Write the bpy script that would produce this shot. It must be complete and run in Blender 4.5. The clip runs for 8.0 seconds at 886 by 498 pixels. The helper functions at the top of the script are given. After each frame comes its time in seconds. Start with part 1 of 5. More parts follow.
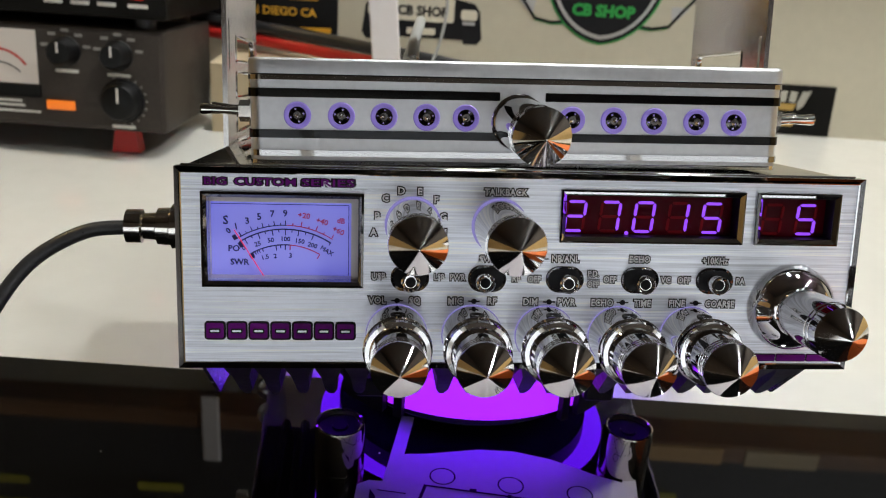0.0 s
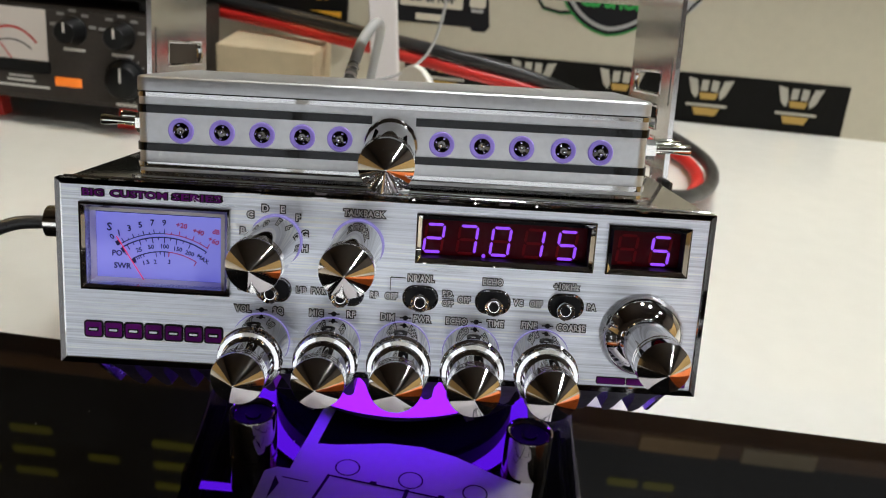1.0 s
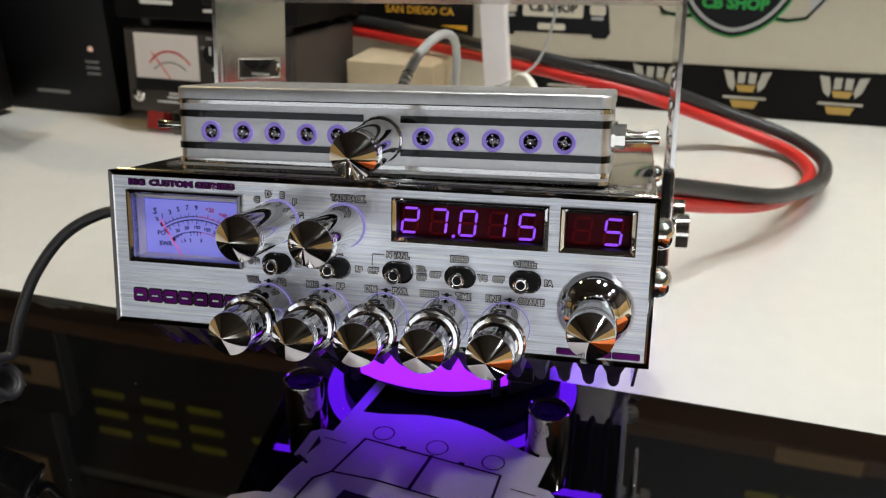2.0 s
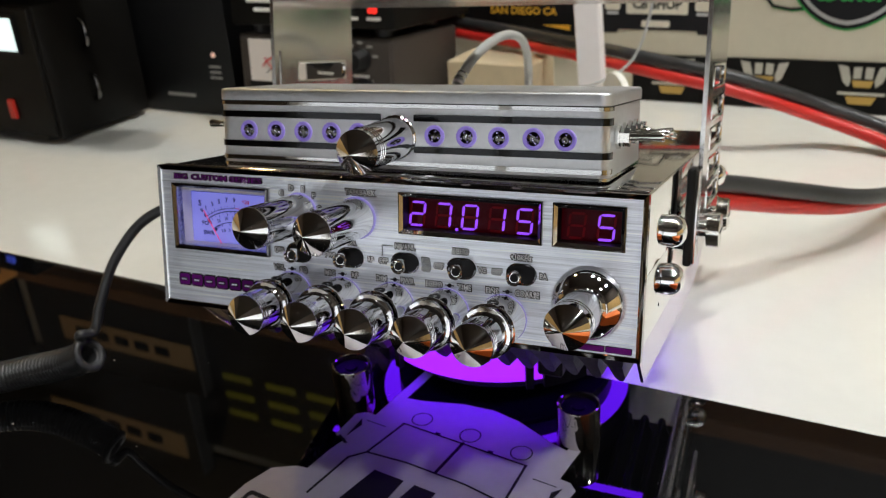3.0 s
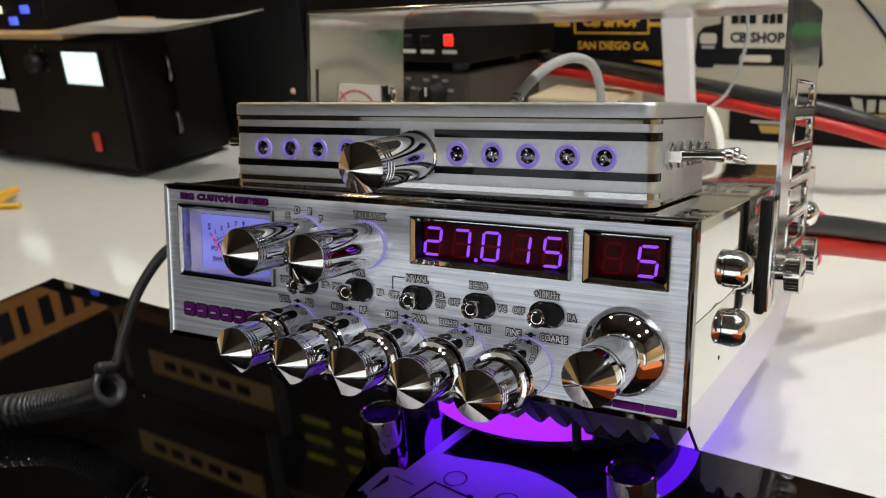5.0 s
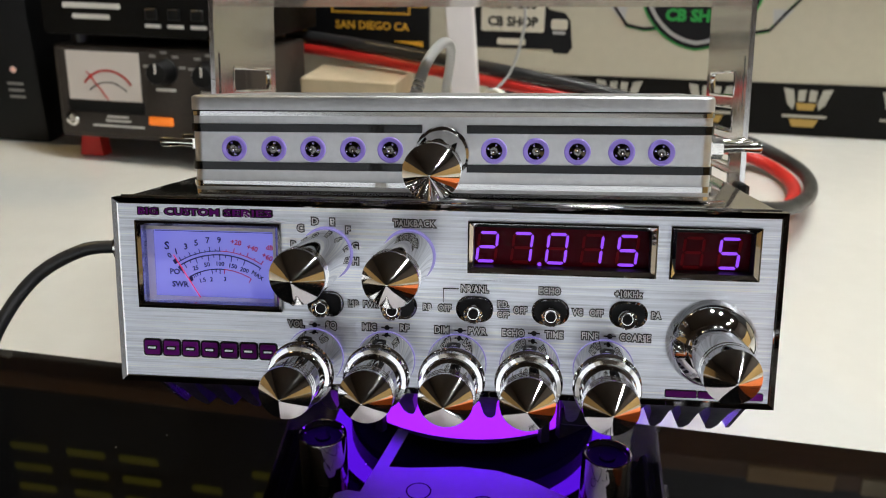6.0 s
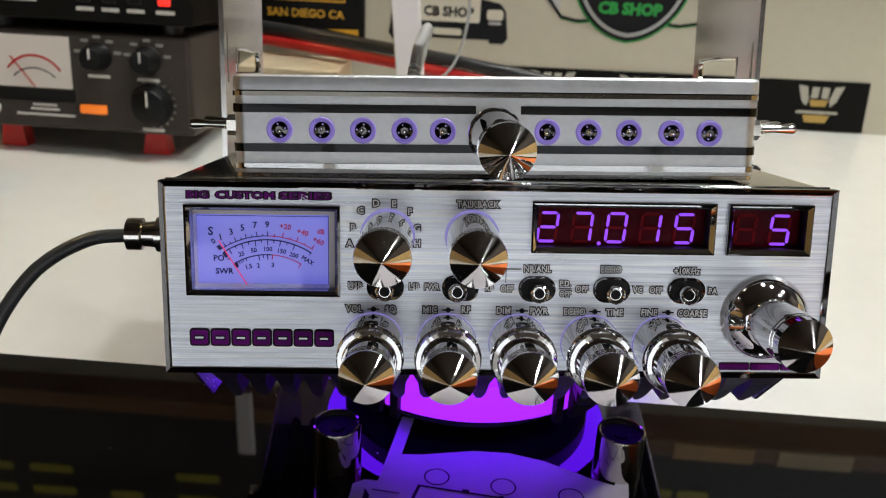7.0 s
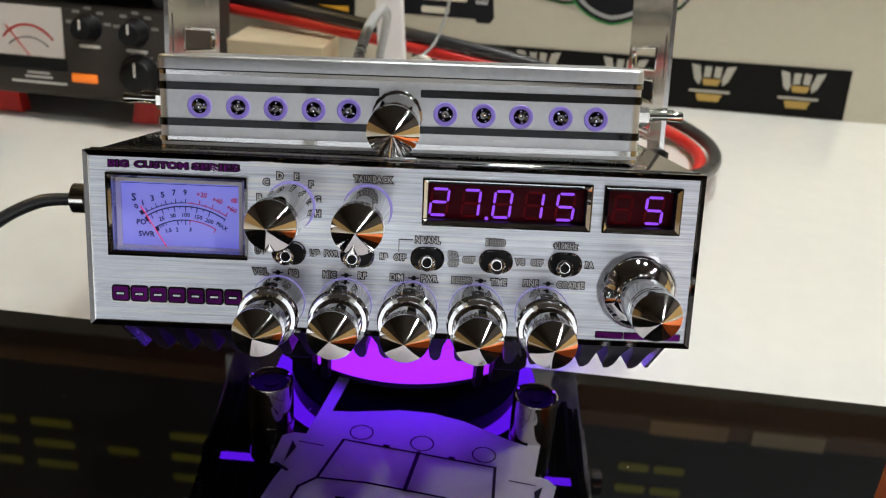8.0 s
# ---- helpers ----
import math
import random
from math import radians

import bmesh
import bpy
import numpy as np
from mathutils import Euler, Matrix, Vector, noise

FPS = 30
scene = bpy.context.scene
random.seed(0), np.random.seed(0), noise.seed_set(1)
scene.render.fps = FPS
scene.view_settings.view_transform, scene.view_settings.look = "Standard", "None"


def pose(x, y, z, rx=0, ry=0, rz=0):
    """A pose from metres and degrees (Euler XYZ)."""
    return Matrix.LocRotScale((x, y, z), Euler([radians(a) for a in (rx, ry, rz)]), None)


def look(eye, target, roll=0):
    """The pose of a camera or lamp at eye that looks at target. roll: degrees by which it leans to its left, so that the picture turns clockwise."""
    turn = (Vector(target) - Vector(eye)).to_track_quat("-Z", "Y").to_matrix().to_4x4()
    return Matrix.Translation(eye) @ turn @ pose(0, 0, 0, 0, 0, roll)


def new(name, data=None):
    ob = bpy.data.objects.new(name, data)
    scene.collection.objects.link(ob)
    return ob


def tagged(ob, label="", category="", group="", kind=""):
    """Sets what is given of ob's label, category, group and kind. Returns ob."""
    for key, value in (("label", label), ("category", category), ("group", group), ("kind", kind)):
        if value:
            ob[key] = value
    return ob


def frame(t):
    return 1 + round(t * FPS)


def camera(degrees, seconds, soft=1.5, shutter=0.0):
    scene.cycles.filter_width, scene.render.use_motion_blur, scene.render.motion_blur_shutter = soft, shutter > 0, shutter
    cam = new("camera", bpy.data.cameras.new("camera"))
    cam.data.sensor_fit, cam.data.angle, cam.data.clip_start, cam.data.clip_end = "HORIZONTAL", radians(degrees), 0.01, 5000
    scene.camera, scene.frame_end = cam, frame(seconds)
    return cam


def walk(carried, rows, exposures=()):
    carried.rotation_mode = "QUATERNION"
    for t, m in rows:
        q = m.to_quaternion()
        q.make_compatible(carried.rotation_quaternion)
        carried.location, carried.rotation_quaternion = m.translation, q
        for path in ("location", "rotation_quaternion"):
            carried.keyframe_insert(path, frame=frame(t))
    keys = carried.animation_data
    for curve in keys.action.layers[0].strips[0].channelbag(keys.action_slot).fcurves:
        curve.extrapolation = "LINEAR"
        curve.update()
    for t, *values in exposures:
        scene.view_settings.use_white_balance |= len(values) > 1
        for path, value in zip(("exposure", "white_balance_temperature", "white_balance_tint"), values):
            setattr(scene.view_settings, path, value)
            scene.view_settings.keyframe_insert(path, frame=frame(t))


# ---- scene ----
cam = camera(53.53, 8.0, soft=1.1)
cam.data.dof.use_dof, cam.data.dof.focus_distance, cam.data.dof.aperture_fstop = True, 0.272, 24.0
PATH = [
    (0, (-0.04936, -0.20767, 0.22916), (0.03699, 0.70548, -0.16919), 4.138),
    (0.2, (-0.04538, -0.20805, 0.23001), (0.05280, 0.70293, -0.17059), 4.783),
    (0.5, (-0.02915, -0.21192, 0.23629), (0.03143, 0.69484, -0.18096), 5.223),
    (0.7, (-0.01314, -0.21193, 0.24197), (0.02012, 0.69222, -0.18395), 5.130),
    (1, (0.00920, -0.21633, 0.25299), (0.03010, 0.68410, -0.18151), 5.130),
    (1.2, (0.02041, -0.22009, 0.25676), (-0.00374, 0.67867, -0.18102), 3.672),
    (1.5, (0.04508, -0.23275, 0.26302), (-0.08419, 0.65469, -0.17941), 0.615),
    (1.7, (0.06234, -0.24114, 0.26063), (-0.09124, 0.64785, -0.17078), 0.292),
    (2.8, (0.13263, -0.24669, 0.26462), (-0.21090, 0.58751, -0.16676), -3.578),
    (3, (0.13985, -0.24285, 0.26325), (-0.21947, 0.58858, -0.16056), -3.853),
    (3.2, (0.14439, -0.23733, 0.26234), (-0.23662, 0.58636, -0.15761), -4.368),
    (3.5, (0.15667, -0.22187, 0.25093), (-0.24586, 0.59665, -0.15895), -4.112),
    (3.7, (0.16543, -0.21257, 0.24767), (-0.26064, 0.59696, -0.15621), -4.652),
    (4, (0.17725, -0.20116, 0.23841), (-0.28541, 0.59914, -0.14300), -5.000),
    (4.2, (0.18487, -0.19445, 0.23756), (-0.30552, 0.59207, -0.13781), -5.479),
    (4.5, (0.19141, -0.18726, 0.23546), (-0.32620, 0.58700, -0.12869), -6.007),
    (4.7, (0.18323, -0.18741, 0.23888), (-0.33134, 0.58443, -0.13457), -6.292),
    (5, (0.15018, -0.19629, 0.23814), (-0.32384, 0.60531, -0.12620), -5.044),
    (5.2, (0.12046, -0.20438, 0.24396), (-0.27391, 0.63579, -0.12830), -3.819),
    (6.3, (-0.00060, -0.21063, 0.24226), (-0.04090, 0.70199, -0.16457), 1.221),
    (6.5, (-0.01431, -0.20878, 0.23948), (-0.02991, 0.70392, -0.16885), 1.537),
    (6.7, (-0.02386, -0.20940, 0.23721), (-0.00432, 0.70433, -0.16865), 2.281),
    (7, (-0.02802, -0.21344, 0.23796), (0.00348, 0.69899, -0.17006), 2.785),
    (7.2, (-0.02618, -0.21716, 0.23998), (0.00482, 0.69483, -0.16906), 2.828),
    (7.5, (-0.01791, -0.22634, 0.24351), (0.00983, 0.68528, -0.16659), 2.944),
    (7.7, (-0.00417, -0.23062, 0.24586), (0.01707, 0.68086, -0.16494), 2.881),
    (8, (0.01165, -0.23603, 0.24910), (0.01990, 0.66432, -0.18598), 3.852),
]
walk(cam, [(t, look(eye, target, roll)) for t, eye, target, roll in PATH])

# ---- light and exposure ----
scene.view_settings.exposure = 0.0
world = bpy.data.worlds.new("world")
scene.world = world
world.use_nodes = True
world.node_tree.nodes["Background"].inputs[0].default_value = (0.95, 0.97, 1.0, 1)
world.node_tree.nodes["Background"].inputs[1].default_value = 0.05


# ---- materials ----
def material(name, color, rough=0.5, metal=0.0, emit=None, strength=0.0, coat=0.0, spec=0.5):
    m = bpy.data.materials.new(name)
    m.use_nodes = True
    b = m.node_tree.nodes["Principled BSDF"]
    b.inputs["Base Color"].default_value = (*color, 1)
    b.inputs["Roughness"].default_value = rough
    b.inputs["Metallic"].default_value = metal
    b.inputs["Coat Weight"].default_value = coat
    b.inputs["Coat Roughness"].default_value = 0.03
    b.inputs["Specular IOR Level"].default_value = spec
    if emit:
        b.inputs["Emission Color"].default_value = (*emit, 1)
        b.inputs["Emission Strength"].default_value = strength
    return m


def grain(m, scale, stretch=(1, 1, 1), amount=0.15, rough=0.0, bump=0.0, detail=4.0, base_scale=None):
    """Two scales of noise on a material's colour, gloss and relief, in metres of the object."""
    nt = m.node_tree
    b = nt.nodes["Principled BSDF"]
    co = nt.nodes.new("ShaderNodeTexCoord")
    mp = nt.nodes.new("ShaderNodeMapping")
    mp.inputs["Scale"].default_value = stretch
    nt.links.new(co.outputs["Object"], mp.inputs[0])
    fine, wide = nt.nodes.new("ShaderNodeTexNoise"), nt.nodes.new("ShaderNodeTexNoise")
    fine.inputs["Scale"].default_value, fine.inputs["Detail"].default_value = scale, detail
    wide.inputs["Scale"].default_value, wide.inputs["Detail"].default_value = base_scale or scale / 12, 3.0
    nt.links.new(mp.outputs[0], fine.inputs[0])
    nt.links.new(mp.outputs[0], wide.inputs[0])
    mean = nt.nodes.new("ShaderNodeMath")
    mean.operation = "ADD"
    nt.links.new(fine.outputs["Fac"], mean.inputs[0])
    nt.links.new(wide.outputs["Fac"], mean.inputs[1])
    span = nt.nodes.new("ShaderNodeMapRange")
    span.inputs["From Min"].default_value, span.inputs["From Max"].default_value = 0.6, 1.4
    span.inputs["To Min"].default_value, span.inputs["To Max"].default_value = 1 - amount, 1 + amount
    nt.links.new(mean.outputs[0], span.inputs[0])
    mul = nt.nodes.new("ShaderNodeVectorMath")
    mul.operation = "SCALE"
    mul.inputs[0].default_value = b.inputs["Base Color"].default_value[:3]
    nt.links.new(span.outputs[0], mul.inputs["Scale"])
    nt.links.new(mul.outputs[0], b.inputs["Base Color"])
    if rough:
        r = nt.nodes.new("ShaderNodeMapRange")
        r0 = b.inputs["Roughness"].default_value
        r.inputs["From Min"].default_value, r.inputs["From Max"].default_value = 0.6, 1.4
        r.inputs["To Min"].default_value, r.inputs["To Max"].default_value = max(0.01, r0 - rough), r0 + rough
        nt.links.new(mean.outputs[0], r.inputs[0])
        nt.links.new(r.outputs[0], b.inputs["Roughness"])
    if bump:
        bp = nt.nodes.new("ShaderNodeBump")
        bp.inputs["Strength"].default_value, bp.inputs["Distance"].default_value = 1.0, bump
        nt.links.new(fine.outputs["Fac"], bp.inputs["Height"])
        nt.links.new(bp.outputs[0], b.inputs["Normal"])
    return m


CHROME = grain(material("chrome", (0.83, 0.83, 0.84), 0.035, 1.0), 900, amount=0.04, rough=0.015)
CHROME_DARK = grain(material("black_chrome", (0.42, 0.42, 0.44), 0.06, 1.0), 900, amount=0.08, rough=0.02)
POLISHED = grain(material("polished_strip", (0.50, 0.50, 0.50), 0.04, 1.0), 700, amount=0.05, rough=0.02)
BRUSHED = grain(material("brushed_aluminium", (0.80, 0.83, 0.91), 0.38, 0.78), 1700, (0.018, 1, 1), 0.50, 0.12, 0.00003, base_scale=620)
def turned(m, amount, across=None):
    """Brushed metal whose highlights run across the grooves: round the y axis, or along one direction."""
    nt = m.node_tree
    b = nt.nodes["Principled BSDF"]
    b.inputs["Anisotropic"].default_value = amount
    if across:
        tn = nt.nodes.new("ShaderNodeCombineXYZ")
        for k in range(3):
            tn.inputs[k].default_value = across[k]
    else:
        tn = nt.nodes.new("ShaderNodeTangent")
        tn.direction_type, tn.axis = "RADIAL", "Y"
        b.inputs["Anisotropic Rotation"].default_value = 0.25
    nt.links.new(tn.outputs[0], b.inputs["Tangent"])
    return m


TURNED = turned(grain(material("turned_chrome", (0.83, 0.82, 0.81), 0.068, 1.0), 900, amount=0.05), 0.72)
turned(BRUSHED, 0.62, (0, 0.13, 0.99))
BLACK_CHROME = grain(material("smoked_chrome", (0.13, 0.125, 0.125), 0.06, 1.0), 900, amount=0.1, rough=0.02)
PLATED = grain(material("chrome_plate", (0.84, 0.84, 0.84), 0.085, 1.0), 700, amount=0.04, rough=0.03)
POST = grain(material("dark_nickel", (0.66, 0.63, 0.57), 0.07, 1.0), 700, amount=0.08, rough=0.03)
FINS = grain(material("dark_anodised_fins", (0.022, 0.016, 0.034), 0.42, 0.5), 500, amount=0.2, rough=0.08)
# Lavender in the colour stands for violet underglow falling on the skirt.
SATIN = grain(material("satin_plate", (0.70, 0.65, 0.80), 0.24, 1.0), 500, amount=0.05, rough=0.05)
MIRROR_BLACK = grain(material("black_mirror_strip", (0.022, 0.022, 0.023), 0.06, 0.9), 700, amount=0.1, rough=0.02)
CAST = grain(material("satin_cast_aluminium", (0.64, 0.645, 0.665), 0.42, 1.0), 420, amount=0.10, rough=0.08, bump=0.00003, base_scale=60)
STEEL = grain(material("bracket_steel", (0.70, 0.69, 0.68), 0.16, 1.0), 300, amount=0.06, rough=0.05)
NICKEL = grain(material("nickel_plate", (0.78, 0.76, 0.72), 0.10, 1.0), 600, amount=0.06, rough=0.04)
BLACK = grain(material("black_plastic", (0.005, 0.005, 0.0055), 0.40, spec=0.22), 500, amount=0.3, rough=0.08)
INK = material("black_ink", (0.008, 0.008, 0.010), 0.6, spec=0.2)
LETTER = material("letter_silver", (0.74, 0.74, 0.76), 0.5)
RUBBER = grain(material("black_rubber", (0.024, 0.024, 0.025), 0.36), 700, amount=0.3, rough=0.1)
RED_RUBBER = grain(material("red_cable", (0.55, 0.02, 0.015), 0.40), 600, amount=0.15, rough=0.1)
PURPLE = material("purple_print", (0.15, 0.008, 0.20), 0.6, spec=0.1)
VIOLET = material("violet_ring", (0.27, 0.21, 0.54), 0.4, emit=(0.26, 0.14, 1.0), strength=0.14)
SEGMENT = material("lit_segment", (0.2, 0.05, 0.4), 0.4, emit=(0.30, 0.06, 1.0), strength=1.05)
# Unlit bars carry a faint red glow so that they show.
GHOST = material("unlit_segment", (0.16, 0.004, 0.010), 0.6, spec=0.04, emit=(1.0, 0.05, 0.04), strength=0.014)
FILTER = material("dark_red_filter", (0.065, 0.0006, 0.005), 0.25, spec=0.05)
FACE = material("meter_face", (0.36, 0.36, 0.76), 0.5, emit=(0.24, 0.25, 1.0), strength=0.42)
FACE_INK = material("meter_ink", (0.012, 0.015, 0.14), 0.5)
FACE_RED = material("meter_red", (0.55, 0.03, 0.10), 0.5, emit=(0.9, 0.06, 0.2), strength=0.10)
# Needle is no lamp; its own glow makes it read bright red.
NEEDLE = material("meter_needle", (0.7, 0.02, 0.08), 0.5, emit=(1.0, 0.05, 0.20), strength=0.6)
GLOW = material("purple_glow", (0.3, 0.05, 0.6), 0.5, emit=(0.30, 0.012, 1.0), strength=1.5)
# Far stronger than the visible ring, to throw purple on sticker and worktop.
GLOW_DOWN = material("violet_down_glow", (0.2, 0.05, 0.6), 0.5, emit=(0.13, 0.008, 1.0), strength=9.0)
RING_LIGHT = material("knob_glow", (0.05, 0.05, 0.09), 0.5, emit=(0.46, 0.40, 1.0), strength=0.45)
WHITE_TOP = grain(material("white_laminate", (0.69, 0.675, 0.625), 0.20, coat=0.5), 60, amount=0.03, rough=0.04, base_scale=5)
DECK = grain(material("black_glass", (0.002, 0.002, 0.0022), 0.025, spec=0.70), 80, amount=0.3, rough=0.01)
VINYL = grain(material("white_vinyl", (0.44, 0.42, 0.45), 0.45), 200, amount=0.05)
WALL = grain(material("cream_wall", (0.51, 0.47, 0.365), 0.7), 90, amount=0.05, bump=0.0003, base_scale=4)
DARK_WALL = grain(material("dark_brown_wall", (0.050, 0.036, 0.027), 0.7), 60, amount=0.25, base_scale=3)
WHITE_PANEL = grain(material("white_wall_panel", (0.88, 0.88, 0.88), 0.5), 60, amount=0.04, base_scale=3)
WARM_WALL = grain(material("golden_wood", (0.62, 0.40, 0.15), 0.5), 40, (8, 8, 1), 0.25, base_scale=5)
GREY_CEILING = grain(material("dark_ceiling", (0.06, 0.05, 0.045), 0.8), 60, amount=0.06, base_scale=3)
BOARD = grain(material("white_board", (0.66, 0.615, 0.50), 0.55), 60, amount=0.03, base_scale=4)
DARK = grain(material("dark_backdrop", (0.010, 0.009, 0.009), 0.7), 60, amount=0.3)
GREY = grain(material("charcoal_metal", (0.046, 0.037, 0.031), 0.5, spec=0.3), 400, amount=0.2, rough=0.1, bump=0.00005)
AMP = grain(material("black_metal", (0.005, 0.0045, 0.004), 0.5, spec=0.12), 300, amount=0.25, rough=0.1, bump=0.00005)
SHEET = grain(material("dim_paper", (0.40, 0.38, 0.34), 0.7), 200, amount=0.08)
PAPER = grain(material("paper", (0.75, 0.73, 0.68), 0.7), 200, amount=0.05)
RED = material("red_plastic", (0.55, 0.015, 0.012), 0.35)
PINK = material("pink_red_plastic", (0.75, 0.03, 0.07), 0.35)
ORANGE_LAMP = material("orange_lamp", (0.7, 0.18, 0.02), 0.35, emit=(1.0, 0.22, 0.02), strength=0.5)
YELLOW = material("yellow_print", (0.75, 0.40, 0.03), 0.5)
GREEN = material("green_print", (0.015, 0.30, 0.05), 0.5)
SILVER = material("silver_print", (0.45, 0.45, 0.45), 0.4, 0.3)
GOLD = material("gold_print", (0.45, 0.28, 0.06), 0.45)
ORANGE_CARD = grain(material("orange_card", (0.75, 0.16, 0.015), 0.55), 90, amount=0.08)
PALE_KRAFT = grain(material("pale_carton", (0.56, 0.45, 0.29), 0.7), 90, amount=0.10)
KRAFT = grain(material("tan_carton", (0.52, 0.33, 0.15), 0.7), 90, amount=0.12)
CARTON = grain(material("orange_carton", (0.66, 0.27, 0.05), 0.6), 90, amount=0.1)
BOX_BLACK = grain(material("black_carton", (0.02, 0.018, 0.016), 0.6), 90, amount=0.2)
WOOD = grain(material("brown_wood", (0.20, 0.10, 0.045), 0.45), 40, (1, 12, 12), 0.3, 0.1)
CLOTH = material("grey_sleeve", (0.36, 0.36, 0.35), 0.5)
WHITE_PLASTIC = grain(material("white_plastic", (0.78, 0.74, 0.74), 0.4), 100, amount=0.04)
LED_RED = material("red_light", (0.6, 0.02, 0.01), 0.3, emit=(1.0, 0.03, 0.02), strength=1.0)
RED_DIM = material("dim_red_light", (0.30, 0.012, 0.008), 0.3, emit=(1.0, 0.05, 0.02), strength=0.08)
LED_WARM = material("warm_light", (0.8, 0.5, 0.4), 0.3, emit=(1.0, 0.6, 0.5), strength=0.22)
LED_BLUE = material("blue_light", (0.1, 0.2, 0.8), 0.3, emit=(0.08, 0.12, 1.0), strength=1.0)
LED_PALE = material("pale_light", (0.8, 0.8, 0.6), 0.3, emit=(0.9, 0.85, 0.5), strength=0.7)
PALE_PRINT = material("pale_print", (0.42, 0.40, 0.34), 0.5)
SILVER_DIM = material("dim_silver_print", (0.28, 0.27, 0.25), 0.4)
LAMP_WHITE = material("window_glow", (0.8, 0.9, 0.9), 0.5, emit=(0.82, 1.0, 0.98), strength=0.95)
DIAL_WHITE = material("dial_white", (0.58, 0.52, 0.47), 0.5, emit=(1.0, 0.90, 0.80), strength=0.06)
PANEL_LIGHT = material("light_panel", (1, 1, 1), 0.5, emit=(0.95, 0.97, 0.94), strength=380.0)
GLASS = material("window_glass", (1, 1, 1), 0.0)
GLASS.node_tree.nodes["Principled BSDF"].inputs["Transmission Weight"].default_value = 1.0
# Glowing sheet behind the added window; it brightens the front panel.
DAYLIGHT_FILL = material("daylight_fill", (0.5, 0.5, 0.5), 0.9, emit=(0.93, 0.97, 1.0), strength=1.22)
WARM_LIGHT = material("warm_light_panel", (1, 1, 1), 0.5, emit=(1.0, 0.70, 0.30), strength=210.0)
JEWEL_GLINT = material("jewel_glint", (0.93, 0.92, 0.95), 0.06, 1.0)


# ---- mesh helpers ----
def thing(name, m, label, category, group="", kind=""):
    ob = new(name)
    ob.matrix_basis = m
    ob.empty_display_size = 0.02
    return tagged(ob, label, category, group, kind)


def part(name, bm, mats, parent, label="", smooth=None):
    me = bpy.data.meshes.new(name)
    if smooth is not None:
        bm.normal_update()
        for f in bm.faces:
            f.smooth = True
        for e in bm.edges:
            if len(e.link_faces) == 2 and e.calc_face_angle(0) > radians(smooth):
                e.smooth = False
    bm.to_mesh(me)
    bm.free()
    for mt in mats if isinstance(mats, (list, tuple)) else [mats]:
        me.materials.append(mt)
    ob = new(name, me)
    ob.parent = parent
    if label:
        ob["label"] = label
    return ob


def solid(name, bm, mats, m, label, category, group="", kind="", smooth=None):
    ob = part(name, bm, mats, None, "", smooth)
    ob.matrix_basis = m
    return tagged(ob, label, category, group, kind)


def box(x0, x1, y0, y1, z0, z1, bevel=0.0, seg=2, bm=None, mi=0):
    b = bmesh.new()
    r = bmesh.ops.create_cube(b, size=1.0)
    for v in r["verts"]:
        v.co = Vector((x0 + (v.co.x + 0.5) * (x1 - x0), y0 + (v.co.y + 0.5) * (y1 - y0), z0 + (v.co.z + 0.5) * (z1 - z0)))
    if bevel:
        bmesh.ops.bevel(b, geom=b.edges[:], offset=bevel, segments=seg, affect="EDGES", profile=0.5)
    return join(bm, b, mi)


def join(bm, b, mi=0, m=None):
    """Adds mesh b to bm, with material slot mi; b alone when there is no bm."""
    for f in b.faces:
        f.material_index = mi
    if m is not None:
        b.transform(m)
    if bm is None:
        return b
    me = bpy.data.meshes.new("tmp")
    b.to_mesh(me)
    b.free()
    bm.from_mesh(me)
    bpy.data.meshes.remove(me)
    return bm


AXIS = {"x": Matrix.Rotation(radians(90), 4, "Y"), "-x": Matrix.Rotation(radians(-90), 4, "Y"), "z": Matrix.Identity(4),
        "-z": Matrix.Rotation(radians(180), 4, "X"), "y": Matrix.Rotation(radians(-90), 4, "X"), "-y": Matrix.Rotation(radians(90), 4, "X")}


def lathe(profile, at, axis="-y", n=40, bm=None, mi=0):
    """A turned solid: profile rows (distance along the axis, radius), from the foot to the tip."""
    b = bmesh.new()
    rings = []
    for h, r in profile:
        if r < 1e-6:
            rings.append([b.verts.new((0, 0, h))])
        else:
            rings.append([b.verts.new((r * math.cos(2 * math.pi * k / n), r * math.sin(2 * math.pi * k / n), h)) for k in range(n)])
    for p, q in zip(rings, rings[1:]):
        for k in range(n):
            a, c = (k, (k + 1) % n)
            if len(p) == 1 and len(q) == 1:
                continue
            if len(p) == 1:
                b.faces.new((p[0], q[c], q[a])[::-1])
            elif len(q) == 1:
                b.faces.new((p[a], p[c], q[0]))
            else:
                b.faces.new((p[a], p[c], q[c], q[a]))
    for ring, flip in ((rings[0], True), (rings[-1], False)):
        if len(ring) > 1:
            b.faces.new(ring[::-1] if flip else ring)
    return join(bm, b, mi, Matrix.Translation(at) @ AXIS[axis])


